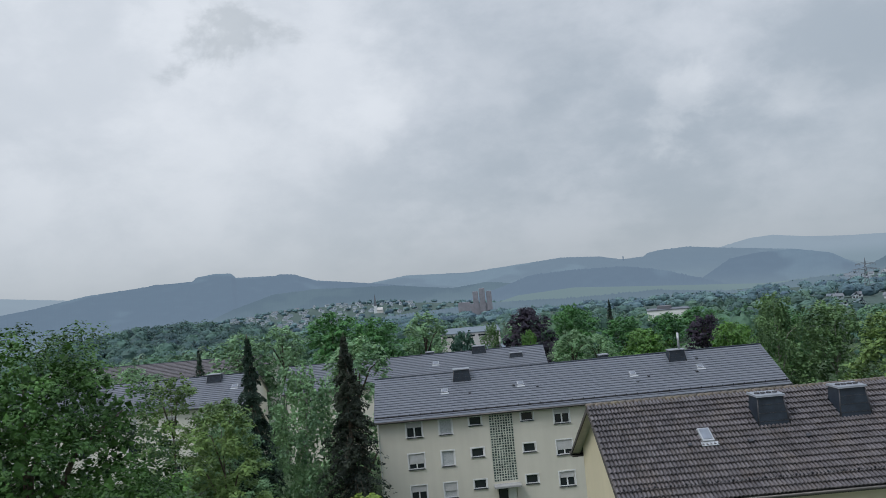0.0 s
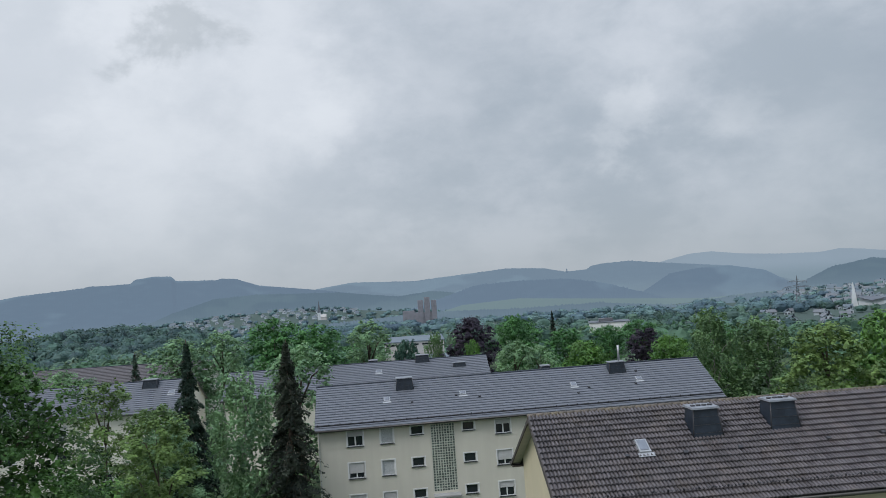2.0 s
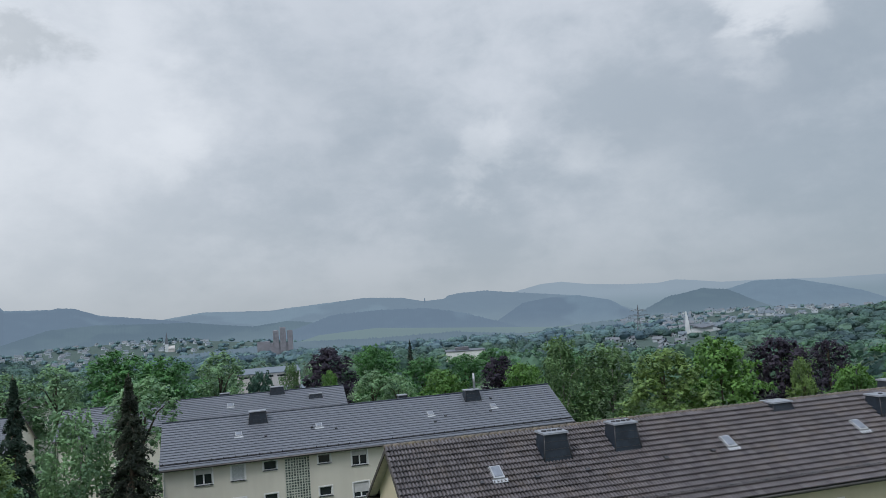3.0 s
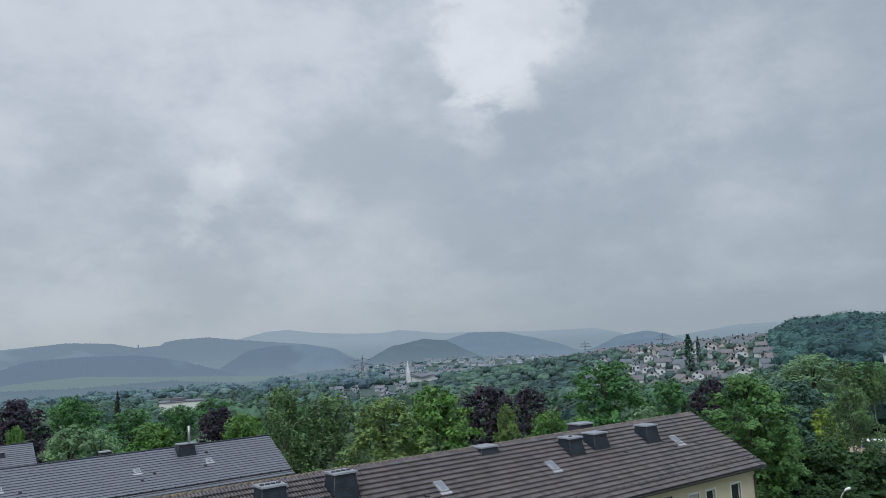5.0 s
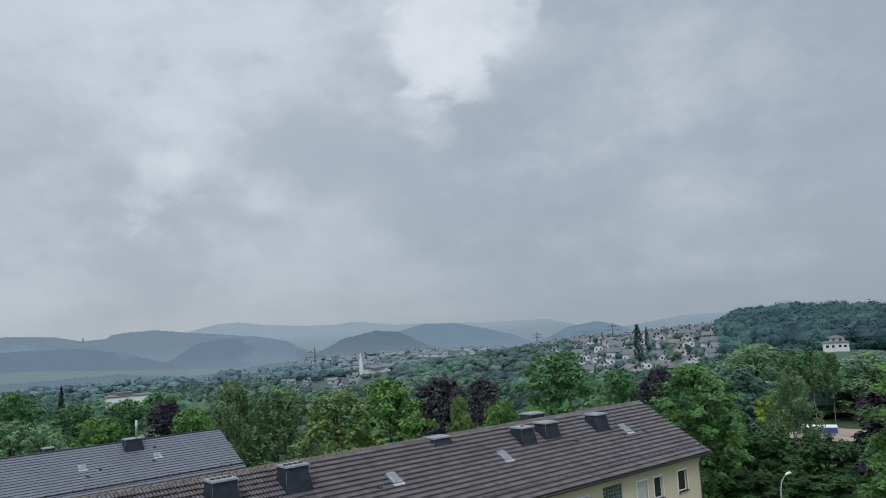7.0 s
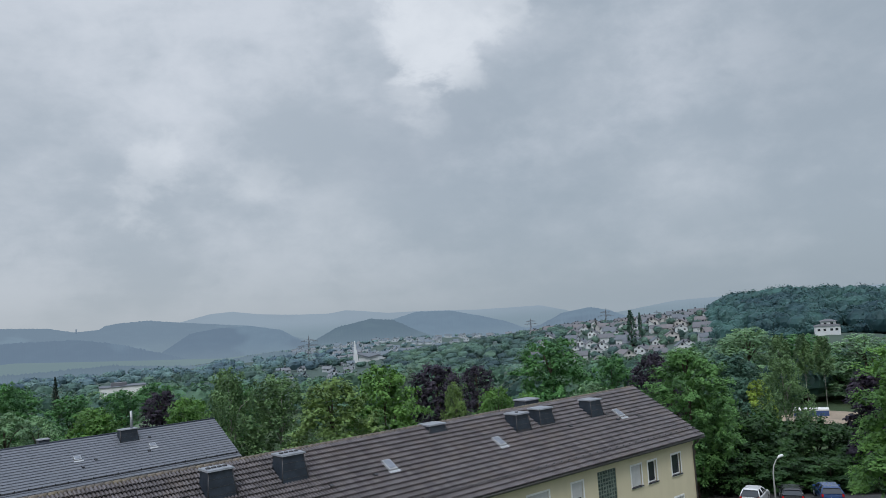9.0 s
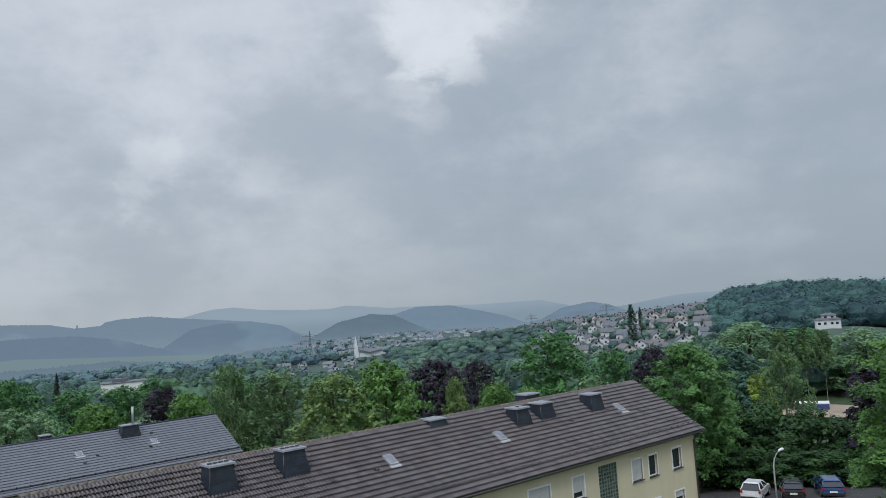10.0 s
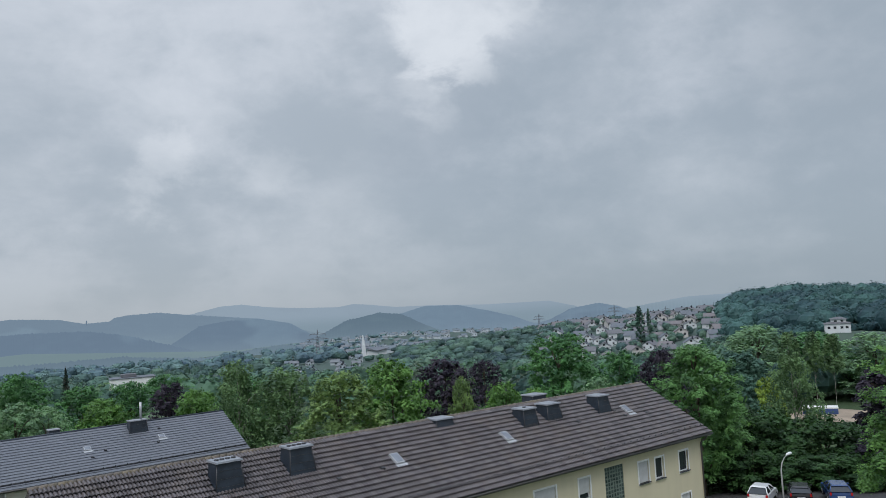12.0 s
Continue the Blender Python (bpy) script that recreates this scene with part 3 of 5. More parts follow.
def repeat(tree, rows):
    """More trees of a kind: x, y, top, radius."""
    h, r = tree_size[tree.name]
    r /= 1.22
    for i, (x, y, top, rad) in enumerate(rows):
        z0 = ground_z(x, y)
        m = Matrix.LocRotScale((x, y, z0), Euler((0, 0, 1.7 * i + x)), (rad / r, rad / r, (top - z0) / h))
        copy_thing(tree, m)


G = "trees among the blocks"
broadleaf("maple_tree", -15.8, 26.2, 18.0, 5.2, "maple", M["leaf_maple"], M["bark"], "large dense dark green maple tree beside the blocks", G, 3, 7.5, 0.42)
broadleaf("maple_tree", -11.6, 31.0, 9.4, 3.6, "maple", M["leaf_maple"], M["bark"], "lower green maple under the large tree", G, 4, 1.9, 0.7)
broadleaf("young_tree", -19.1, 48.4, 13.6, 3.2, "thin", M["leaf_olive"], M["bark"], "sparse young yellow-green tree with visible branches", G, 5, 1.3)
broadleaf("young_tree", -15.2, 46.0, 12.2, 3.0, "thin", M["leaf_olive"], M["bark"], "open yellow-green tree in front of a pale block", G, 6, 1.6)
spruce("spruce_tree", -16.1, 55.7, 15.3, 3.5, M["needle"], "narrow dark green spruce standing between the blocks", G, 7, 24000)
spruce("spruce_tree", -9.6, 59.2, 14.6, 4.2, M["needle_brown"], "narrow dark spruce with brownish needles near a gable", G, 8, 24000)
broadleaf("birch_tree", -14.0, 62.3, 12.5, 3.3, "birch", M["leaf_ash"], M["birch_bark"], "grey-green birch between two spruces", G, 9)
broadleaf("young_tree", -17.0, 52.0, 11.0, 3.2, "thin", M["leaf_ash"], M["bark"], "loose light green tree before the pale block", G, 81, 1.3)
broadleaf("maple_tree", -16.3, 38.5, 9.8, 3.2, "lime", M["leaf_lime"], M["bark"], "bushy bright green tree below the large maple", G, 82, 1.3, 0.7)
broadleaf("maple_tree", -12.5, 41.5, 6.4, 2.4, "lime", M["leaf_maple"], M["bark"], "low leafy green tree beside the spruces", G, 83, 1.2, 0.7)
broadleaf("birch_tree", -19.5, 60.0, 9.2, 2.8, "birch", M["leaf_ash"], M["birch_bark"], "light birch in front of the pale block", G, 84, 0.9)
yel = broadleaf("flowering_shrub", -7.2, 45.0, 6.1, 2.0, "shrub", M["leaf_yellow"], M["bark"], "yellow-green leafy shrub below the cream block", G, 10)
repeat(yel, [(95.5, 56.5, 6.4, 1.6), (-17.5, 40.0, 4.6, 2.2), (-10.4, 43.0, 4.0, 1.8)])
ash = broadleaf("ash_tree", -12.0, 81.1, 13.2, 4.4, "ash", M["leaf_ash"], M["bark"], "loose grey-green ash tree", G, 11)
repeat(ash, [(-6.5, 117.8, 13.7, 4.1), (-50.0, 112.0, 9.5, 3.8), (-57.0, 116.0, 9.0, 3.6), (-44.5, 108.0, 8.6, 3.0), (-36.0, 119.7, 12.7, 5.1), (-30.3, 124.4, 13.2, 4.3), (14.8, 111.0, 9.5, 3.2), (18.2, 108.5, 8.7, 3.0),
             (65.3, 58.9, 9.4, 2.8), (128.4, 77.5, 11.8, 6.1), (137.0, 61.2, 9.7, 6.1), (150, 92, 10.5, 5.5), (47.5, 205, 4.4, 3.6), (53.0, 207, 4.0, 3.6), (58.5, 206, 3.6, 3.4), (64.0, 204, 2.8, 3.4), (-22, 131, 11.5, 4.5), (118, 84, 9.0, 5.0)])
oak = broadleaf("oak_tree", -19.4, 110.3, 15.3, 5.4, "oak", M["leaf_oak"], M["bark"], "dense dark green oak tree", G, 12)
repeat(oak, [(-12.9, 107.2, 14.1, 4.8), (17.8, 132.8, 12.3, 3.6), (26.9, 131.3, 9.4, 4.2), (35.2, 135.5, 9.0, 4.0), (82.0, 70.3, 11.1, 3.2),
             (141.6, 74.5, 9.7, 7.0), (22, 150, 10.5, 4.5), (44, 146, 9.0, 4.5), (52, 128, 8.5, 4.0)])
broadleaf("maple_tree", 68.1, 67.7, 14.4, 5.0, "oak", M["leaf_oak"], M["bark"], "tall full green maple rising behind the brown roof", G, 13, 1.5, 0.85)
lime = broadleaf("lime_tree", 25.4, 111.1, 8.8, 4.4, "lime", M["leaf_lime"], M["bark"], "bright yellow-green lime tree", G, 14)
repeat(lime, [(8.7, 111.7, 10.0, 1.9), (34.8, 102.2, 9.5, 3.6), (46.4, 72.4, 13.1, 4.4), (45.9, 52.9, 11.3, 2.6), (61.6, 41.8, 9.2, 2.6), (41.5, 118, 7.5, 3.4), (49.0, 52.4, 10.4, 2.2)])
broadleaf("maple_tree", 57.2, 40.6, 13.7, 3.9, "oak", M["leaf_field"], M["bark"], "large light green maple beside the brown-roofed gable", G, 15, 3.6, 0.5)
birch = broadleaf("birch_tree", 34.7, 87.3, 13.6, 3.7, "birch", M["leaf_birch"], M["birch_bark"], "tall weeping birch with drooping twigs", G, 16, 1.3)
repeat(birch, [(39.2, 83.4, 12.4, 5.2), (4.0, 127.9, 10.4, 2.2), (76.9, 42.8, 11.4, 2.6), (60.0, 78.0, 11.0, 2.6)])
bare = broadleaf("birch_tree", 121.0, 63.5, 10.8, 1.4, "high", M["leaf_birch"], M["birch_bark"], "tall birch with a bare white trunk beside the yard", G, 24)
repeat(bare, [(124.0, 62.0, 10.2, 1.4), (118.5, 66.0, 11.0, 1.5)])
olive = broadleaf("ash_tree", 38.8, 70.1, 12.5, 4.7, "ash", M["leaf_olive"], M["bark"], "broad olive-green tree with loose twigs", G, 17, 1.4)
repeat(olive, [(52.7, 67.9, 10.5, 1.6)])
purple = broadleaf("copper_beech", 9.9, 125.6, 12.7, 4.4, "oak", M["leaf_purple"], M["bark"], "dark purple copper beech", G, 18)
repeat(purple, [(36.4, 118.5, 9.4, 3.0), (54.9, 73.8, 12.3, 3.7), (75.2, 91.0, 9.9, 3.0), (72.9, 56.1, 12.1, 3.0)])
broadleaf("copper_beech", 65.0, 28.6, 11.4, 2.1, "oak", M["leaf_purple"], M["bark"], "dark purple copper beech above the parked cars", G, 19, 1.2, 0.8)
dark = broadleaf("alder_tree", 102.0, 64.5, 9.4, 4.0, "oak", M["leaf_dark"], M["bark"], "blue-green rounded alder tree", G, 20)
repeat(dark, [(-1.0, 122.0, 9.9, 2.2), (116.8, 72.0, 6.6, 3.4), (95.0, 61.0, 6.5, 3.5)])
broadleaf("beech_tree", 39.4, 15.3, 15.6, 3.0, "oak", M["leaf_lime"], M["bark"], "bright yellow-green beech with layered branches", G, 21, 4.0, 0.38)
little = spruce("spruce_tree", -37.4, 105.6, 11.5, 3.2, M["needle"], "small dark spruce beyond the blocks", G, 22, 4000)
repeat(little, [(*polar(-27.4, 690), 18 - 690 * 0.0225, 3.0), (*polar(-26.9, 690), 18 - 690 * 0.0235, 2.4), (*polar(-26.2, 690), 18 - 690 * 0.022, 2.8), (27.5, 147.4, 11.6, 2.2), (30.5, 163, 9.5, 2.0)])
shrub = broadleaf("hazel_shrub", 65.4, 39.0, 6.9, 3.3, "shrub", M["leaf_shade"], M["bark"], "wide green hazel shrub behind the parked cars", G, 23, 0.85, 1.15)
repeat(shrub, [(67.6, 35.2, 6.6, 3.3), (62.0, 42.0, 6.2, 2.8), (70.0, 31.5, 5.8, 3.2), (64.6, 37.2, 4.8, 2.0), (71.5, 28.0, 5.5, 3.2), (66.5, 41.0, 7.4, 3.0), (66.8, 33.0, 4.2, 1.9), (59.6, 37.2, 4.6, 2.2), (60.9, 34.4, 4.4, 2.2), (62.2, 31.4, 4.5, 2.3), (63.2, 28.6, 4.4, 2.2)])


U, V = np.meshgrid(np.linspace(0, 2 * np.pi, 10)[:-1], np.linspace(-0.8, np.pi / 2, 6), indexing="ij")
HULL = np.stack([np.cos(V) * np.cos(U), np.cos(V) * np.sin(U), np.sin(V)], -1)
hi = np.arange(U.size).reshape(U.shape)
hn = np.roll(hi, -1, axis=0)
HULL_F = np.stack([hi[:, :-1], hn[:, :-1], hn[:, 1:], hi[:, 1:]], -1).reshape(-1, 4)


def woodland(label, spots, cards, size, mat, seed, core):
    """A far wood: crowns of many leafy clumps round a dim core, nobody could count them."""
    rng = np.random.default_rng(seed)
    ps, ns, vs, fs = [], [], [], []
    count = 0
    for x, y, z0, h, r in spots:
        reach = np.array([r, r, h * 0.52])
        at = np.array([x, y, z0 + h * 0.46])
        k = 15
        d = rng.normal(size=(k, 3))
        d[:, 2] = np.abs(d[:, 2]) * 0.9 - 0.15
        d /= np.linalg.norm(d, axis=1, keepdims=True)
        clump = d * rng.uniform(0.55, 0.88, (k, 1))
        j = rng.integers(0, k, cards)
        q = rng.normal(size=(cards, 3))
        q[:, 2] = np.abs(q[:, 2]) - 0.2
        q /= np.linalg.norm(q, axis=1, keepdims=True)
        ps.append((clump[j] + q * rng.uniform(0.22, 0.40, (cards, 1))) * reach + at)
        ns.append(q + d[j] * 0.4 + np.array([0, 0, 0.35]) + rng.normal(size=q.shape) * 0.25)
        p = HULL * (core + rng.uniform(-0.08, 0.08, U.shape))[..., None] * reach + at
        vs.append(p.reshape(-1, 3))
        fs.append(HULL_F + count)
        count += U.size
    v, f = leaf_quads(np.concatenate(ps), np.concatenate(ns), size, rng, 0.44)
    v, f = np.concatenate(vs + [v]), np.concatenate(fs + [f + count])
    return tagged(new("woodland", quads("woodland", v, f, mat)), label, "trees", kind="stuff")


def spots_in(n, az, dist, h, r, seed, clear=()):
    rng = np.random.default_rng(seed)
    out = []
    while len(out) < n:
        a, d = rng.uniform(*az), math.sqrt(rng.uniform(dist[0] ** 2, dist[1] ** 2))
        x, y = polar(a, d)
        if any(a0 < a < a1 and d0 < d < d1 for a0, a1, d0, d1 in clear):
            continue
        out.append((x, y, ground_z(x, y), rng.uniform(*h), rng.uniform(*r)))
    return out


CLEAR = [(-7, 8, 140, 215), (10, 19, 195, 250), (56, 68, 100, 150), (62.2, 65.6, 225, 372), (57, 68, 300, 420), (-40, -5, 80, 145)]
NEAR = ("far_dark", "far_mid", "far_light", "far_olive", "far_mid", "far_mid")
MISTY = ("misty_dark", "misty_mid", "misty_light")
HAZE = ("hazy_dark", "hazy_mid", "hazy_light", "hazy_mid")


TOWN = [(29.5, 34.5, 600, 705), (25.5, 31.0, 470, 640)]


def woods(label, spots, cards, size, mats, seed, core=0.68):
    """One wood of several kinds of trees, one object a kind."""
    for i, key in enumerate(mats):
        woodland(label, spots[i::len(mats)], cards, size, M[key], seed + i, core)


woods("green treetops filling the valley beyond the blocks", spots_in(400, (-36, 58), (140, 330), (6.5, 11.5), (3.0, 6.0), 31, CLEAR), 120, 1.15, NEAR, 41)
woods("mixed treetops behind the yard and the villa", spots_in(170, (55, 74), (150, 330), (6.5, 10), (3.2, 6.0), 32, CLEAR), 125, 1.15, NEAR, 48)
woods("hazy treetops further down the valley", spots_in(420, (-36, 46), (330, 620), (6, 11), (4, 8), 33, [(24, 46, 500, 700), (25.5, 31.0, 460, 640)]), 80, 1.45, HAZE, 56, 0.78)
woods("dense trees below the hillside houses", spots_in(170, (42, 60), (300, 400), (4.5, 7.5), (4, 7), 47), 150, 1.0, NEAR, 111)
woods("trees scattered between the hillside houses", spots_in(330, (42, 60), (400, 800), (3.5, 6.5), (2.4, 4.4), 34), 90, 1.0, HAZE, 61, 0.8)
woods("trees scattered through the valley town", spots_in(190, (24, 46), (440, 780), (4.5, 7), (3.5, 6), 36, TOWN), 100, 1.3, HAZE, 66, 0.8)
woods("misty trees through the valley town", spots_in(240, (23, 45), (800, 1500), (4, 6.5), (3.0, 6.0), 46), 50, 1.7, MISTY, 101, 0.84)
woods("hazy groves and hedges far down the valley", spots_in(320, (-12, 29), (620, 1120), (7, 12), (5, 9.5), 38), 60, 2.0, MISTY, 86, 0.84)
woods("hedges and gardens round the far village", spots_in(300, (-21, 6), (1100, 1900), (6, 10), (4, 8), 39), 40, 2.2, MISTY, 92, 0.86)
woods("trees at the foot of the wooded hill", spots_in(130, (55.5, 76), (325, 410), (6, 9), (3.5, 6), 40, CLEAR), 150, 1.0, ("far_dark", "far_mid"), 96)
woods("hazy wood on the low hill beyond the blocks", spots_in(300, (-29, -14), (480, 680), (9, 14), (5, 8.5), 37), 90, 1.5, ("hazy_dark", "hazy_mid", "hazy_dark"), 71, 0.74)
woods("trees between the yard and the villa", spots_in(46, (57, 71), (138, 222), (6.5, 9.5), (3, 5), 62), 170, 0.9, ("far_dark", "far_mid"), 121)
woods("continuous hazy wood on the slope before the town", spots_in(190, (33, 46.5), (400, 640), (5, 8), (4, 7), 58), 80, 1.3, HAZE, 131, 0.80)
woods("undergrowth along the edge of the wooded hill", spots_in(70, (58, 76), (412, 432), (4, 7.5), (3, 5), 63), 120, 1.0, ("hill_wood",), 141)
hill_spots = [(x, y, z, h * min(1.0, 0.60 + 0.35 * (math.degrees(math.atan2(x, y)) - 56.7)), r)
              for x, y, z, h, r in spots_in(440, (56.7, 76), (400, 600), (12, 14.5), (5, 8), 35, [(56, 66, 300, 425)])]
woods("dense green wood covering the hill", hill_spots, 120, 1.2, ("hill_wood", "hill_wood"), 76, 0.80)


# ---- apartment blocks ----
def window_mesh(w, h, mullion):
    mb = Mesh()
    b = 0.07
    for x0, x1, z0, z1 in ((0, b, 0, h), (w - b, w, 0, h), (b, w - b, 0, b), (b, w - b, h - b, h)):
        mb.box(x0, x1, 0.10, 0.16, z0, z1)
    if mullion:
        mb.box(w / 2 - 0.06, w / 2 + 0.06, 0.095, 0.16, b, h - b)
    return mb.data("window", M["frame"])


def trim_mesh(w, h):
    mb = Mesh()
    e = 0.10
    for x0, x1, z0, z1 in ((-e, 0, -e, h + e), (w, w + e, -e, h + e), (0, w, h, h + e), (0, w, -e, 0)):
        mb.box(x0, x1, -0.025, 0.05, z0, z1)
    return mb.data("surround", M["white"])


cache = {}


def window(parent, u, v, z, w, h, shade, fill="glass"):
    """A window in a reveal: frame, surround, sill, pane and, if drawn, a roller shutter. shade: share that is shut."""
    key = (round(w, 2), round(h, 2))
    if key not in cache:
        sill = Mesh()
        sill.box(-0.08, w + 0.08, -0.10, 0.10, -0.05, 0.004, (-0.08, w + 0.08, -0.10, 0.12))
        pane = Mesh()
        pane.box(0.05, w - 0.05, 0.13, 0.145, 0.05, h - 0.05)
        cache[key] = (window_mesh(w, h, w > 1.3), trim_mesh(w, h), sill.data("sill", M["iron"]), pane)
    fr, tr, si, pa = cache[key]
    win = part("window", fr, parent, "", pose(u, v, z))
    part("surround", tr, win, "white painted surround")
    part("sill", si, win, "dark sill")
    k2 = (key, fill)
    if k2 not in cache:
        cache[k2] = pa.data("pane", M[fill])
    part("pane", cache[k2], win)
    if shade > 0:
        k3 = (key, round(shade, 2))
        if k3 not in cache:
            mb = Mesh()
            z1 = h * (1 - shade)
            n = max(2, int((h - z1) / 0.06))
            steps = [q for i in range(n) for q in ((0.05, z1 + (h - z1) * i / n), (0.062, z1 + (h - z1) * (i + 0.9) / n))]
            outline = steps + [(0.09, h), (0.09, z1)]
            mb.slab([(0.02, a, b) for a, b in outline], (w - 0.04, 0, 0))
            cache[k3] = mb.data("shutter", M["shutter"])
        part("shutter", cache[k3], win, "half-lowered grey roller shutter")


def facade(mb, u0, u1, v, z0, z1, holes, deep=0.2):
    """A wall face with rectangular openings and their reveals."""
    us = sorted({u0, u1, *[a for h in holes for a in h[:2]]})
    zs = sorted({z0, z1, *[a for h in holes for a in h[2:4]]})
    for i in range(len(us) - 1):
        for j in range(len(zs) - 1):
            cu, cz = (us[i] + us[i + 1]) / 2, (zs[j] + zs[j + 1]) / 2
            if not any(a < cu < b and c < cz < d for a, b, c, d in holes):
                mb.face((us[i], v, zs[j]), (us[i + 1], v, zs[j]), (us[i + 1], v, zs[j + 1]), (us[i], v, zs[j + 1]))
    for a, b, c, d in holes:
        w = v + deep
        mb.face((a, v, c), (b, v, c), (b, w, c), (a, w, c))
        mb.face((a, v, d), (a, w, d), (b, w, d), (b, v, d))
        mb.face((a, v, c), (a, w, c), (a, w, d), (a, v, d))
        mb.face((b, v, c), (b, v, d), (b, w, d), (b, w, c))
        mb.face((a, w, c), (b, w, c), (b, w, d), (a, w, d))


def block_shell(at, name, label, length, half, eave, ridge, base, wall_mat, holes, inset, group, pipe="pipe", back=0.0):
    """Walls, gables, gutters and pipes of a gabled block. u along the front, v towards the back, roof edge at v = 0."""
    ob = thing(name, at, label, "apartment block", group)
    u0, u1, v0, v1 = inset, length - inset, 0.5, 2 * half - 0.5
    slope = (ridge - eave) / half
    top = eave + slope * 0.5 - 0.16
    mb = Mesh()
    facade(mb, u0, u1, v0, base, top, holes)
    mb.face((u0, v1, base), (u0, v1, top), (u1, v1, top), (u1, v1, base))
    peak = ridge - 0.2
    for u in (u0, u1):
        mb.face((u, v0, base), (u, v1, base), (u, v1, top), (u, half, peak), (u, v0, top))
    part("wall", mb.data("wall", wall_mat), ob)
    mb = Mesh()
    for s in (0, 1):
        vv = -0.06 if s == 0 else 2 * half + back + 0.06
        ez = eave - s * back * slope
        path = [(-0.02, vv, ez - 0.05), (length + 0.02, vv, ez - 0.05)]
        mb = Mesh()
        mb.tube(path, [0.085, 0.085], 8)
        part("gutter", mb.data("gutter", M["zinc"], True), ob, "zinc gutter")
        mb = Mesh()
        for a, b in ((0.02, length - 0.02),):
            y0, y1 = (0.02, 0.52) if s == 0 else (2 * half + back - 0.52, 2 * half + back - 0.02)
            mb.box(a, b, y0, y1, ez - 0.17, ez - 0.10)
        part("soffit", mb.data("soffit", M["board"]), ob)
    for u in (u0 + 0.12, u1 - 0.12):
        mb = Mesh()
        mb.tube([(u, -0.06, eave - 0.1), (u, 0.0, eave - 0.25), (u, v0 - 0.07, eave - 0.6), (u, v0 - 0.07, base)], [0.055] * 4, 7)
        part("downpipe", mb.data("downpipe", M[pipe], True), ob, "painted downpipe")
    # verge boards along both gables
    for u, e in ((0.0, 0.06), (length - 0.06, 0.06)):
        for a, b, ez in ((0.0, half, eave), (2 * half + back, half, eave - back * slope)):
            mb = Mesh()
            mb.slab([(u, a, ez - 0.06), (u, b, ridge - 0.06), (u, b, ridge - 0.26), (u, a, ez - 0.22)], (e, 0, 0))
            part("verge_board", mb.data("verge_board", M["board"]), ob)
            mb = Mesh()
            w0, w1 = (0.065, inset) if u < 1 else (length - inset, length - 0.065)
            mb.slab([(w0, a, ez - 0.14), (w1, a, ez - 0.14), (w1, b, ridge - 0.14), (w0, b, ridge - 0.14)], (0, 0, -0.05))
            part("gable_soffit", mb.data("gable_soffit", M["soffit"]), ob, "pale painted boards under the overhang")
    return ob


def deck_mesh(length, half, eave, ridge, mat, thick=0.12, back=0.0):
    mb = Mesh()
    for a, e in ((0.0, eave), (2 * half + back, eave - back * (ridge - eave) / half)):
        mb.slab([(0.03, a, e), (length - 0.03, a, e), (length - 0.03, half, ridge), (0.03, half, ridge)], (0, 0, -thick))
    return mb.data("roof", mat)


def on_roof(u, s, half, eave, ridge, lift=0.0):
    """A pose on the front slope: u along, s metres up the slope from the eave."""
    pitch = math.atan2(ridge - eave, half)
    return Matrix.Translation((u, s * math.cos(pitch), eave + s * math.sin(pitch))) @ pose(0, 0, 0, math.degrees(pitch)) @ Matrix.Translation((0, 0, lift))


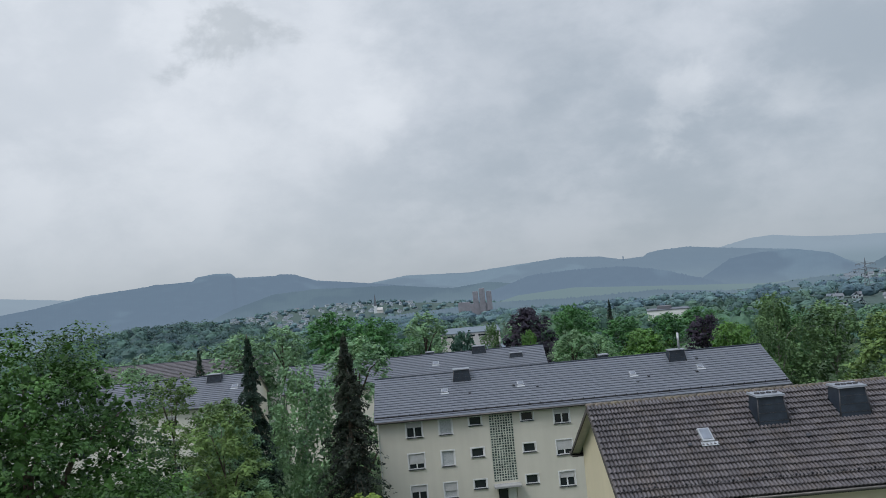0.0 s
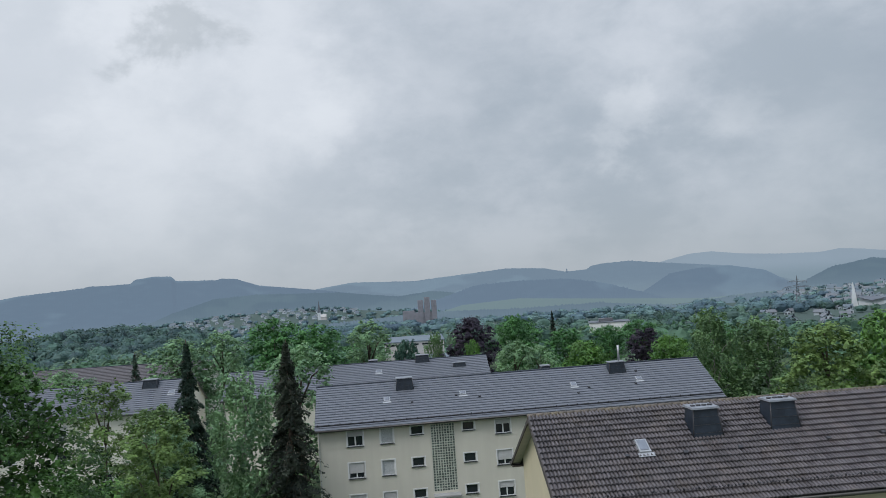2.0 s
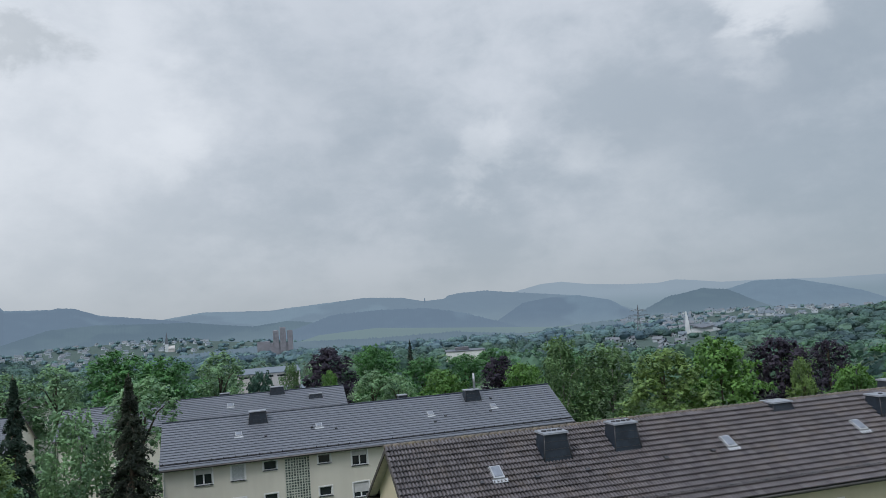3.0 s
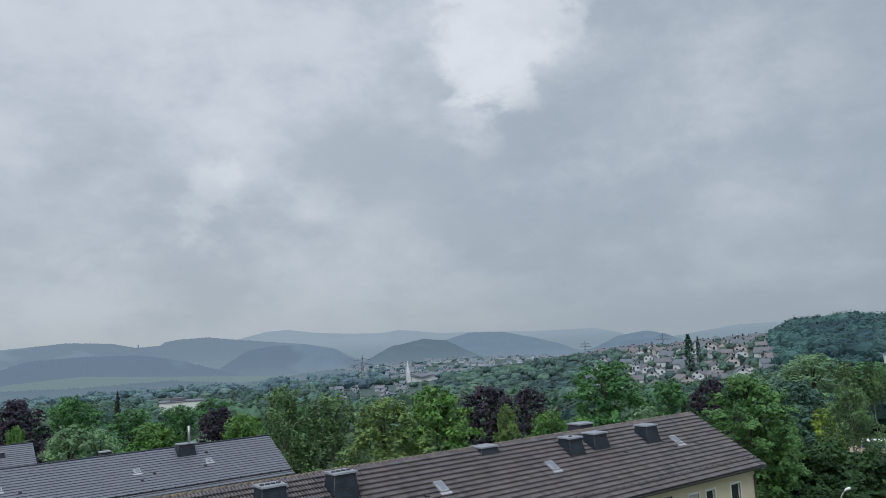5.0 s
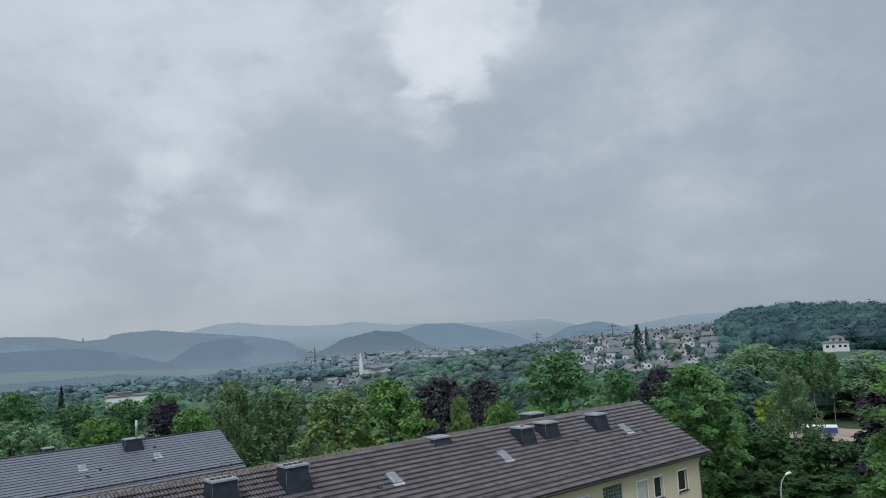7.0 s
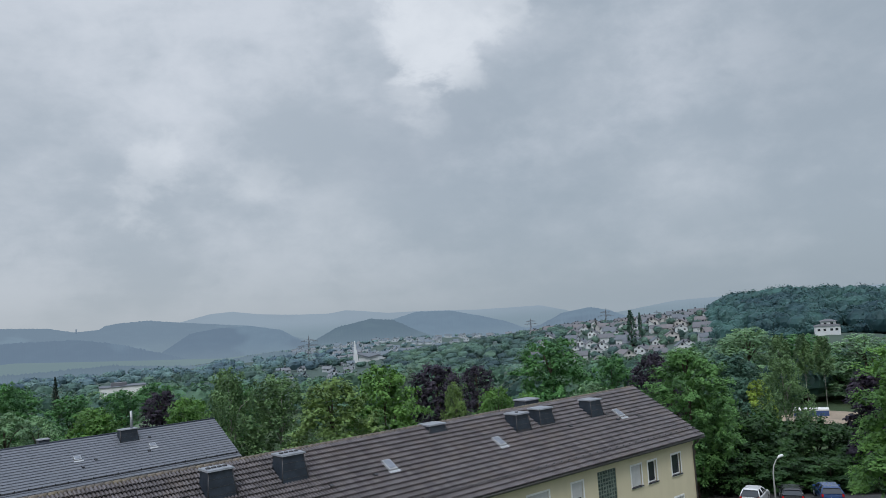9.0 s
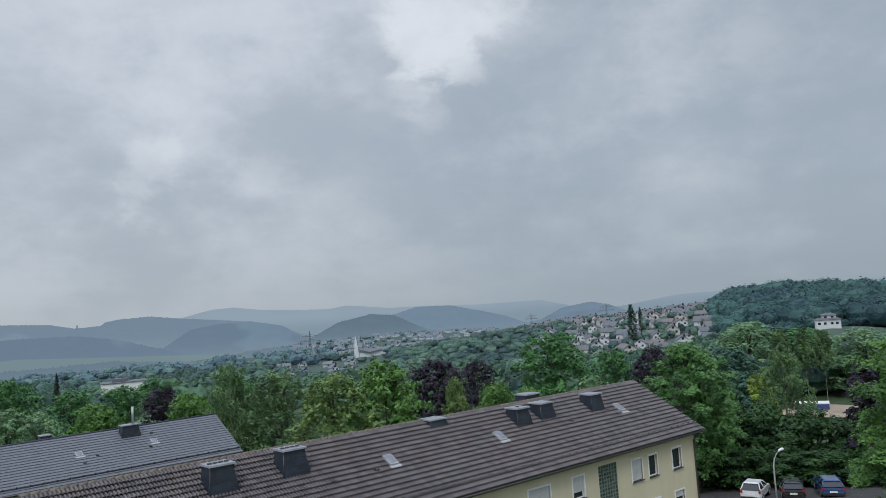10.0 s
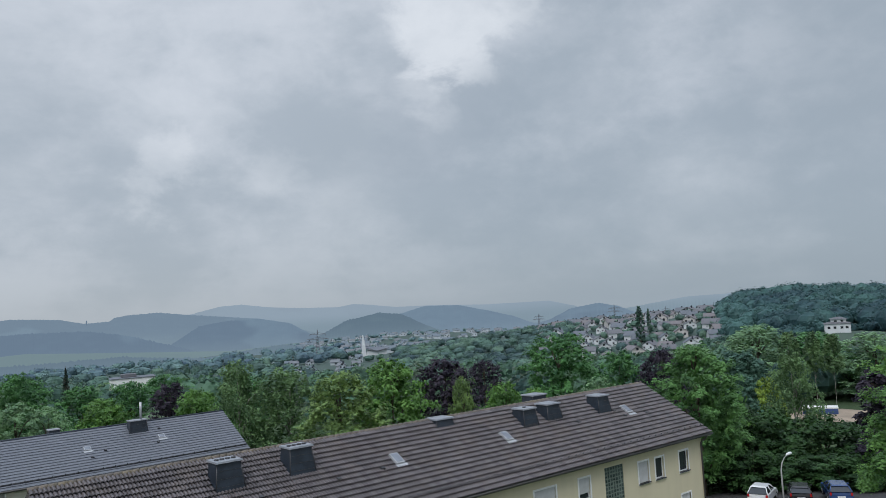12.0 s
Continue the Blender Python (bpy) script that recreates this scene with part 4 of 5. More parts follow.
def chimney(parent, u0, u1, v0, v1, z0, z1, pots=0, pipe=0.0):
    """A slate-clad stack that narrows upwards, under an overhanging sheet-metal cap."""
    mb = Mesh()
    t = 0.10
    mb.box(u0 - 0.06, u1 + 0.06, v0 - 0.04, v1, z0, z1 - 0.1, (u0 + t, u1 - t, v0 + t * 1.5, v1 - t * 0.6))
    st = part("chimney", mb.data("chimney", M["slate"]), parent, "slate-clad chimney")
    for x0, x1 in ((u0 - 0.06, u0 + t), (u1 + 0.06, u1 - t)):
        mb = Mesh()
        mb.tube([(x0, v0 - 0.04, z0), (x1, v0 + t * 1.5, z1 - 0.1)], [0.032, 0.028], 6)
        part("corner_trim", mb.data("corner_trim", M["iron"], True), st, "folded metal corner trim")
    rows = max(2, int((z1 - z0) / 0.30))
    for i in range(1, rows):
        f = i / rows
        a, b, c = u0 - 0.06 + (t + 0.06) * f, u1 + 0.06 - (t + 0.06) * f, v0 - 0.04 + (t * 1.5 + 0.04) * f
        mb = Mesh()
        mb.box(a, b, c - 0.010, c + 0.03, z0 + (z1 - 0.1 - z0) * f, z0 + (z1 - 0.1 - z0) * f + 0.016)
        part("slate_course", mb.data("slate_course", M["iron"]), st)
    mb = Mesh()
    mb.box(u0 + 0.01, u1 - 0.01, v0 + 0.03, v1 + 0.02, z1 - 0.1, z1 - 0.02, (u0 + 0.03, u1 - 0.03, v0 + 0.05, v1))
    part("cap", mb.data("cap", M["cap"]), st, "pale grey metal cap")
    mb = Mesh()
    mb.slab([(u0 - 0.16, v0 - 0.26, z0 + 0.0), (u1 + 0.16, v0 - 0.26, z0 + 0.0), (u1 + 0.12, v0 + 0.1, z0 + 0.20), (u0 - 0.12, v0 + 0.1, z0 + 0.20)], (0, 0, -0.04))
    part("flashing", mb.data("flashing", M["lead"]), st)
    for i in range(pots):
        x = u0 + 0.12 + (u1 - u0 - 0.24) * (i + 0.5) / pots
        mb = Mesh()
        mb.tube([(x, (v0 + v1) / 2, z1 - 0.03), (x, (v0 + v1) / 2, z1 + 0.035)], [0.115, 0.11], 12)
        part("flue", mb.data("flue", M["iron"], True), st, "dark flue ring")
    if pipe:
        mb = Mesh()
        x = u0 + (u1 - u0) * 0.72
        mb.tube([(x, v0 + 0.5, z1 - 0.03), (x, v0 + 0.5, z1 + pipe)], [0.11, 0.11], 10)
        part("flue_pipe", mb.data("flue_pipe", M["steel"], True), st, "steel flue pipe")


def skylight(parent, at, w=0.58, h=0.80):
    mb = Mesh()
    mb.box(0, w, 0, h, 0, 0.10, (0.03, w - 0.03, 0.03, h - 0.03))
    sk = part("skylight", mb.data("skylight", M["hatch"]), parent, "light metal roof hatch", at)
    mb = Mesh()
    mb.box(0.09, w - 0.09, 0.13, h - 0.09, 0.095, 0.115)
    part("pane", mb.data("pane", M["lead"]), sk)
    mb = Mesh()
    mb.box(-0.08, w + 0.08, -0.22, 0.0, 0.02, 0.05)
    part("apron", mb.data("apron", M["hatch"]), sk)


def vent(parent, at):
    mb = Mesh()
    mb.box(0, 0.24, 0, 0.26, 0, 0.13, (0.03, 0.21, 0.0, 0.14))
    part("vent_tile", mb.data("vent_tile", M["iron"]), parent, "small dark vent tile", at)


def snow_guard(parent, length, half, eave, ridge, s, step, rows=2, thick=0.02):
    for k in range(rows):
        mb = Mesh()
        mb.tube([(0.1, 0, 0.07 + 0.09 * k), (length - 0.1, 0, 0.07 + 0.09 * k)], [thick, thick], 6)
        part("guard_rail", mb.data("guard_rail", M["iron"], True), parent, "", on_roof(0, s, half, eave, ridge))
    mb = Mesh()
    mb.box(-0.03, 0.03, -0.035, 0.25, 0.0, 0.045)
    mb.box(-0.03, 0.03, -0.035, 0.01, 0.045, 0.24)
    me = mb.data("guard_hook", M["iron"])
    n = int(length / step)
    for i in range(n):
        part("guard_hook", me, parent, "", on_roof(0.3 + i * (length - 0.6) / max(1, n - 1), s, half, eave, ridge, 0.03))


def glass_blocks(parent, u0, u1, v, z0, z1, web, cell=0.19):
    """A stairwell wall of glass blocks between concrete webs, each block its own piece."""
    mb = Mesh()
    mb.box(u0, u1, v + 0.02, v + 0.10, z0, z1)
    back = part("stair_screen", mb.data("stair_screen", M[web]), parent, "stairwell screen of greenish glass blocks")
    rng = random.Random(5)
    nx, nz = int((u1 - u0) / (cell + 0.03)), int((z1 - z0) / (cell + 0.03))
    mb = Mesh()
    for i in range(nx):
        for j in range(nz):
            x, z = u0 + (u1 - u0) * (i + 0.5) / nx, z0 + (z1 - z0) * (j + 0.5) / nz
            a = cell / 2
            k = rng.random()
            bx, bz = (a * 0.9, a * 0.5) if k < 0.3 else (a * 0.5, a * 0.9) if k < 0.6 else (a * 0.8, a * 0.8)
            mb.box(x - bx, x + bx, v - 0.005, v + 0.05, z - bz, z + bz)
    tagged(part("glass_block", mb.data("glass_block", M["block"]), back), kind="stuff")


# --- the cream block with the grey roof ---
HA = 5.69
A_EAVE, A_RIDGE, A_BASE, A_LEN = 6.01, 9.07, -4.2, 37.2
A_AT = pose(-8.84, 66.97, 0, 0, 0, 3.04)
cols = []  # u, width, height, kind
for shift in (0.0, 18.4):
    cols += [(2.75 + shift, 1.38, 1.34, "wide"), (5.65 + shift, 1.12, 1.32, "tall"), (8.30 + shift, 1.10, 0.78, "small"),
             (12.90 + shift, 1.08, 0.78, "small"), (15.85 + shift, 1.36, 1.30, "wide")]
rng = random.Random(11)
holes, wins = [], []
for u, w, h, kind in cols:
    for storey in range(3):
        z = 5.72 - h - storey * 2.76
        if z < A_BASE:
            continue
        holes.append((u, u + w, z, z + h))
        wins.append((u, z, w, h, kind, storey))
for shift in (0.0, 18.4):
    holes.append((10.08 + shift, 12.18 + shift, -0.15, 5.93))
    holes.append((10.35 + shift, 12.0 + shift, -2.7, -0.55))
blk = block_shell(A_AT, "apartment_block", "cream three-storey apartment block with a grey tiled roof", A_LEN, HA, A_EAVE, A_RIDGE, A_BASE, M["cream"], holes, 0.22, "apartment blocks", "white")
for u, z, w, h, kind, storey in wins:
    shade = {"wide": (0.36, 0.66, 0.42), "tall": (0.0, 0.0, 0.55), "small": (0.0, 0.0, 0.0)}[kind][storey]
    fill = "curtain" if kind == "tall" else "glass"
    if u > 20:
        shade = rng.choice((0, 0.3, 0.5))
    window(blk, u, 0.5, z, w, h, shade, fill)
for shift in (0.0, 18.4):
    glass_blocks(blk, 10.08 + shift, 12.18 + shift, 0.52, -0.15, 5.93, "web")
    mb = Mesh()
    mb.box(10.0 + shift, 12.35 + shift, -0.5, 0.55, -0.50, -0.32)
    part("canopy", mb.data("canopy", M["concrete"], bevel=0.02), blk, "grey concrete entrance canopy")
    mb = Mesh()
    mb.box(10.40 + shift, 11.2 + shift, 0.62, 0.68, -2.7, -0.6)
    part("door", mb.data("door", M["glass"]), blk, "dark glazed entrance door")
    mb = Mesh()
    mb.box(11.25 + shift, 11.98 + shift, 0.60, 0.68, -2.7, -0.6)
    part("side_panel", mb.data("side_panel", M["white"]), blk)


def course_roof(parent, length, half, eave, ridge, mat, rows=18):
    """Flat tiles in straight courses; each course a step of its own, with joints between the tiles."""
    deck = part("roof", deck_mesh(length, half, eave, ridge, mat), parent, "roof of flat dark grey tiles")
    pitch = math.atan2(ridge - eave, half)
    run = half / math.cos(pitch)
    n = int(length / 0.30)
    vs, fs = [], []
    w = (length - 0.04) / n
    i = np.arange(n)
    for r in range(rows):
        s0, s1 = run * r / rows - 0.03, run * (r + 1) / rows + 0.02
        x0 = 0.02 + i * w
        x1 = x0 + w - 0.006
        box = [(x0, s0, 0.045), (x1, s0, 0.045), (x1, s0, 0.090), (x0, s0, 0.090), (x0, s1, 0.03), (x1, s1, 0.03)]
        v = np.stack([np.stack([a, np.full(n, b), np.full(n, c)], -1) for a, b, c in box], 1)
        k = len(vs) and sum(len(q) for q in vs)
        base = np.arange(n)[:, None] * 6 + k
        fs.append(np.concatenate([base + np.array([0, 1, 2, 3]), base + np.array([3, 2, 5, 4])]))
        vs.append(v.reshape(-1, 3))
    v = np.concatenate(vs)
    c, s = math.cos(pitch), math.sin(pitch)
    v = np.stack([v[:, 0], v[:, 1] * c - v[:, 2] * s, eave + v[:, 1] * s + v[:, 2] * c], -1)
    tagged(part("tile", quads("tile", v, np.concatenate(fs), mat), deck), kind="stuff")
    mb = Mesh()
    mb.tube([(0.0, half, ridge + 0.03), (length, half, ridge + 0.03)], [0.10, 0.10], 10)
    part("ridge_cap", mb.data("ridge_cap", M["slate"], True), deck, "dark ridge capping")
    return deck


course_roof(blk, A_LEN, HA, A_EAVE, A_RIDGE, M["grey_tile"])
args = (HA, A_EAVE, A_RIDGE)
snow_guard(blk, A_LEN, *args, 0.55, 0.95, 2, 0.034)
chimney(blk, 7.4, 9.0, 4.3, 5.3, 8.1, 9.55)
chimney(blk, 27.8, 29.4, 4.25, 5.3, 8.1, 9.5, 0, 1.5)
chimney(blk, 21.6, 22.6, 6.2, 7.1, 8.4, 9.45)
for u, s in ((6.15, 3.36), (13.15, 3.41), (23.6, 3.31), (29.95, 3.46)):
    skylight(blk, on_roof(u, s, *args, 0.05), 0.62, 0.62)
for u, s in ((8.6, 2.9), (12.7, 3.4), (14.8, 2.9), (23.9, 2.2), (25.1, 2.9), (29.6, 2.9), (30.3, 4.9)):
    vent(blk, on_roof(u, s, *args, 0.05))

# --- the yellow block with the brown roof ---
HB = 5.46
B_EAVE, B_RIDGE, B_BASE, B_LEN = 8.54, 11.57, -2.0, 40.05
B_AT = pose(5.29, 30.13, 0, 0, 0, 1.685)
holes, wins = [], []
B_COLS = [(36.95, 0.97, 1.31), (34.41, 0.87, 1.31), (32.70, 1.00, 1.29), (27.22, 0.96, 1.25), (23.63, 1.68, 1.25), (19.58, 0.96, 1.27),
          (16.97, 0.95, 1.27), (11.78, 0.97, 1.26), (7.82, 1.63, 1.23), (2.91, 1.27, 1.25)]
for u, w, h in B_COLS:
    for storey in range(3):
        z = 7.70 - h - storey * 2.75
        holes.append((u, u + w, z, z + h))
        wins.append((u, z, w, h, storey))
for u in (29.52, 14.1):
    holes.append((u, u + 1.72, 1.6, 7.93))
blk = block_shell(B_AT, "apartment_block", "yellow apartment block with a weathered brown tiled roof", B_LEN, HB, B_EAVE, B_RIDGE, B_BASE, M["yellow"], holes, 0.50, "apartment blocks", back=0.75)
for u, z, w, h, storey in wins:
    window(blk, u, 0.5, z, w, h, {32.70: 0.98, 27.22: 0.7, 23.63: 0.85}.get(u, 0) if storey == 0 else 0.3)
for u in (29.52, 14.1):
    glass_blocks(blk, u, u + 1.72, 0.52, 1.6, 7.93, "dark_web")
args = (HB, B_EAVE, B_RIDGE)
deck = part("roof", deck_mesh(B_LEN, HB, B_EAVE, B_RIDGE, M["tile_b"], back=0.75), blk, "roof of wavy dark brown concrete tiles")
snow_guard(blk, B_LEN, *args, 0.75, 0.62)
n_bars = 170
mb = Mesh()
for i in range(n_bars):
    x = 1.0 + i * 0.135
    mb.box(x - 0.012, x + 0.012, -0.012, 0.012, 0.05, 0.22)
tagged(part("guard_bar", mb.data("guard_bar", M["iron"]), blk, "row of thin snow guard bars", on_roof(0, 0.75, *args)), kind="stuff")
CH = [(7.01, 8.30, 3.25, 11.78, 4), (10.64, 11.94, 3.35, 11.83, 4), (20.42, 21.71, 4.60, 11.73, 0), (26.07, 27.22, 3.40, 11.66, 1), (28.17, 29.42, 3.47, 11.68, 0), (32.76, 33.92, 3.30, 11.66, 0)]
for a, b, c, topz, pots in CH:
    chimney(blk, a, b, c, c + 1.15, B_EAVE + (B_RIDGE - B_EAVE) * c / HB - 0.05, topz, pots)
chimney(blk, 30.0, 31.4, 6.5, 7.7, 10.5, 11.85)
for u, s in ((4.27, 3.04), (16.18, 3.10), (23.86, 3.07), (35.02, 3.28)):
    skylight(blk, on_roof(u, s, *args, 0.13), 0.56, 0.86)
for u, s in ((3.58, 2.87), (6.13, 2.79), (8.58, 2.81), (12.62, 2.91), (15.2, 2.98), (30.16, 3.38), (34.43, 3.06), (33.98, 3.71), (36.47, 2.95)):
    vent(blk, on_roof(u, s, *args, 0.10))

# --- the blocks beyond: roofs over the trees ---
def far_block(at, label, length, eave, ridge, base, wall, tile, half=5.6, windows=()):
    holes = [(u, u + w, z, z + h) for u, z, w, h in windows]
    ob = block_shell(at, "apartment_block", label, length, half, eave, ridge, base, wall, holes, 0.25, "apartment blocks")
    for u, z, w, h in windows:
        window(ob, u, 0.5, z, w, h, 0.4)
    course_roof(ob, length, half, eave, ridge, tile, 16)
    snow_guard(ob, length, half, eave, ridge, 0.55, 1.4, 1)
    return ob


far = far_block(pose(-24.0, 96.5, 0, 0, 0, 1.0), "apartment block with a grey roof behind the cream one", 34.0, 5.3, 8.15, -4.2, M["cream"], M["grey_tile"],
                windows=[(u, z, 1.3, 1.3) for u in (2.5, 6.5, 12.5, 16.5, 22.5, 28.0) for z in (3.5, 0.75)])
chimney(far, 24.5, 26.3, 4.8, 6.0, 7.6, 8.85)
chimney(far, 18.2, 19.5, 6.0, 7.0, 7.8, 8.5)
chimney(far, 29.3, 31.0, 3.3, 4.1, 6.9, 7.7)
skylight(far, on_roof(19.2, 3.6, 5.6, 5.3, 8.15, 0.05), 0.8, 0.8)
skylight(far, on_roof(29.6, 4.2, 5.6, 5.3, 8.15, 0.05), 0.9, 0.7)
far = far_block(pose(-62.0, 93.0, 0, 0, 0, 2.0), "pale apartment block with a grey roof, half hidden by trees", 34.5, 4.9, 8.1, -4.2, M["pale"], M["grey_tile"],
                windows=[(u, z, 1.3, 1.3) for u in (3, 8, 13, 19, 24, 27.5, 31.3) for z in (2.75, 0.0, -2.75)])
chimney(far, 28.2, 30.0, 4.2, 5.4, 7.2, 8.5)
skylight(far, on_roof(31.6, 3.4, 5.6, 4.9, 8.1, 0.05), 0.8, 0.8)
far = far_block(pose(-74.0, 128.0, 0, 0, 0, -3.0), "block with a red-brown roof beyond the trees", 40.0, 4.5, 7.8, -4.2, M["pale"], M["red_tile"],
                windows=[(u, 3.4, 1.3, 1.3) for u in (4, 12, 20, 28, 35)])
chimney(far, 33, 34.2, 5.0, 6.0, 7.2, 8.8)


# ---- parking place, lamp and cars ----
def sheet(name, label, pts, mat, lift):
    """A thin paved plate that follows the ground."""
    mb = Mesh()
    x0, x1, y0, y1 = pts
    nx, ny = int((x1 - x0) / 2) + 1, int((y1 - y0) / 2) + 1
    for i in range(nx):
        for j in range(ny):
            q = [(x0 + (x1 - x0) * (i + a) / nx, y0 + (y1 - y0) * (j + b) / ny) for a, b in ((0, 0), (1, 0), (1, 1), (0, 1))]
            mb.face(*[(x, y, ground_z(x, y) + lift) for x, y in q])
    return tagged(new(name, mb.data(name, mat, True)), label, name, kind="structure")


sheet("pavement", "grey asphalt parking place beside the yellow block", (46.5, 62.5, 22.0, 40.0), M["asphalt"], 0.10)
sheet("gravel_yard", "sandy gravel yard behind the hedge", (109, 121, 53, 64), M["sand"], 0.25)


def car(x, y, turn, paint, label, tall=1.5, length=3.9, wide=1.68):
    """A small car, its tail towards -y before turning."""
    z = ground_z(x, y) + 0.10
    ob = thing("car", pose(x, y, z, 0, 0, turn), label, "car", "parked cars")
    w = wide / 2
    body = bmesh.new()
    prof = [(-length / 2, 0.32), (-length / 2 + 0.02, 0.62), (-length / 2 + 0.08, 0.95), (length * 0.18, 0.98), (length / 2 - 0.25, 0.82), (length / 2, 0.55), (length / 2 - 0.03, 0.28)]
    left = [body.verts.new((-w, a, b)) for a, b in prof]
    right = [body.verts.new((w, a, b)) for a, b in prof]
    body.faces.new(left)
    body.faces.new(right[::-1])
    for i in range(len(prof)):
        j = (i + 1) % len(prof)
        body.faces.new((left[i], right[i], right[j], left[j]))
    bmesh.ops.recalc_face_normals(body, faces=body.faces)
    bmesh.ops.bevel(body, geom=body.edges[:], offset=0.09, segments=3, affect="EDGES", clamp_overlap=True)
    me = bpy.data.meshes.new("body")
    body.to_mesh(me)
    body.free()
    me.materials.append(paint)
    part("body", me, ob)
    y0, y1 = -length / 2 + 0.06, length * 0.22
    t0, t1 = y0 + 0.42, y1 - 0.75
    mb = Mesh()
    mb.box(-w + 0.05, w - 0.05, y0, y1, 0.90, tall - 0.09, (-w + 0.22, w - 0.22, t0, t1))
    part("cabin", mb.data("cabin", M["glass"], bevel=0.03), ob, "dark window glass")
    mb = Mesh()
    mb.box(-w + 0.20, w - 0.20, t0 - 0.10, t1 + 0.05, tall - 0.10, tall, (-w + 0.27, w - 0.27, t0, t1))
    part("roof", mb.data("roof", paint, bevel=0.03), ob)
    for sx in (-1, 1):
        for a, b in (((y0 + 0.02, 0.9), (t0 - 0.02, tall - 0.08)), ((y1, 0.9), (t1, tall - 0.08)), (((y0 + y1) / 2, 0.9), ((t0 + t1) / 2, tall - 0.08))):
            mb = Mesh()
            mb.tube([(sx * (w - 0.045), a[0], a[1]), (sx * (w - 0.215), b[0], b[1])], [0.045, 0.04], 6)
            part("pillar", mb.data("pillar", paint, True), ob)
        mb = Mesh()
        mb.box(sx * (w - 0.11) - 0.07, sx * (w - 0.11) + 0.07, -length / 2 - 0.012, -length / 2 + 0.12, 0.68, 0.88)
        part("tail_light", mb.data("tail_light", M["tail"], bevel=0.02), ob, "red tail light")
        mb = Mesh()
        mb.box(sx * (w + 0.07) - 0.09, sx * (w + 0.07) + 0.09, y1 - 0.35, y1 - 0.22, 0.92, 1.05)
        part("mirror", mb.data("mirror", paint, bevel=0.03), ob)
        for yy in (-length * 0.31, length * 0.31):
            mb = Mesh()
            mb.tube([(sx * (w - 0.17), yy, 0.29), (sx * (w + 0.01), yy, 0.29)], [0.29, 0.29], 18)
            wheel = part("wheel", mb.data("wheel", M["rubber"], True), ob)
            mb = Mesh()
            mb.tube([(sx * (w - 0.02), yy, 0.29), (sx * (w + 0.025), yy, 0.29)], [0.19, 0.17], 14)
            part("rim", mb.data("rim", M["steel"]), wheel)
    mb = Mesh()
    mb.box(-0.26, 0.26, -length / 2 - 0.02, -length / 2 + 0.05, 0.52, 0.63)
    part("plate", mb.data("plate", M["white"]), ob, "blank white plate")
    mb = Mesh()
    mb.box(-w + 0.06, w - 0.06, -length / 2 - 0.03, -length / 2 + 0.1, 0.28, 0.44)
    part("bumper", mb.data("bumper", M["rubber"], bevel=0.03), ob)
    return ob


car(54.4, 33.5, -72, M["car_white"], "small white hatchback parked facing the hedge", 1.42, 3.3, 1.52)
car(55.7, 31.3, -58, M["car_black"], "black car parked facing the hedge", 1.32, 3.7, 1.56)
car(57.1, 29.2, -54, M["car_blue"], "dark blue car parked facing the hedge", 1.34, 3.8, 1.58)

lx, ly = 51.6, 30.2
lz = ground_z(lx, ly)
lamp = thing("street_lamp", pose(lx, ly, lz), "curved grey street lamp at the edge of the parking place", "street lamp")
mb = Mesh()
mb.tube([(0, 0, 0), (0, 0, 1.9), (0.02, 0, 2.8), (0.12, -0.05, 3.3), (0.33, -0.14, 3.65), (0.55, -0.22, 3.82)], [0.07, 0.058, 0.048, 0.042, 0.036, 0.032], 10)
part("pole", mb.data("pole", M["concrete"], True), lamp)
mb = Mesh()
mb.tube([(0.45, -0.19, 3.77), (0.60, -0.24, 3.86), (0.84, -0.33, 3.91), (0.94, -0.37, 3.89)], [0.04, 0.09, 0.10, 0.04], 10)
part("lamp_head", mb.data("lamp_head", M["frame"], True), lamp, "pale lamp head")

# a bare post under the copper beech
px, py = 63.6, 28.4
mb = Mesh()
mb.tube([(px, py, ground_z(px, py) - 0.1), (px + 0.05, py, ground_z(px, py) + 4.4)], [0.07, 0.06], 8)
tagged(new("post", mb.data("post", M["concrete"], True)), "thin grey post among the shrubs", "post")

# container on the yard
cx, cy = 115.2, 60.2
ob = thing("container", pose(cx, cy, ground_z(cx, cy) + 0.25, 0, 0, -62), "long blue container with a pale roof on the yard", "container")
mb = Mesh()
mb.box(-2.4, 2.4, -1.1, 1.1, 0, 0.85)
for i in range(24):
    x = -2.35 + i * 0.2
    mb.box(x, x + 0.1, -1.14, -1.1, 0.08, 0.78)
part("body", mb.data("body", M["container"]), ob)
mb = Mesh()
mb.box(-2.45, 2.45, -1.15, 1.15, 0.85, 1.02)
part("lid", mb.data("lid", M["white"]), ob, "pale flat lid")


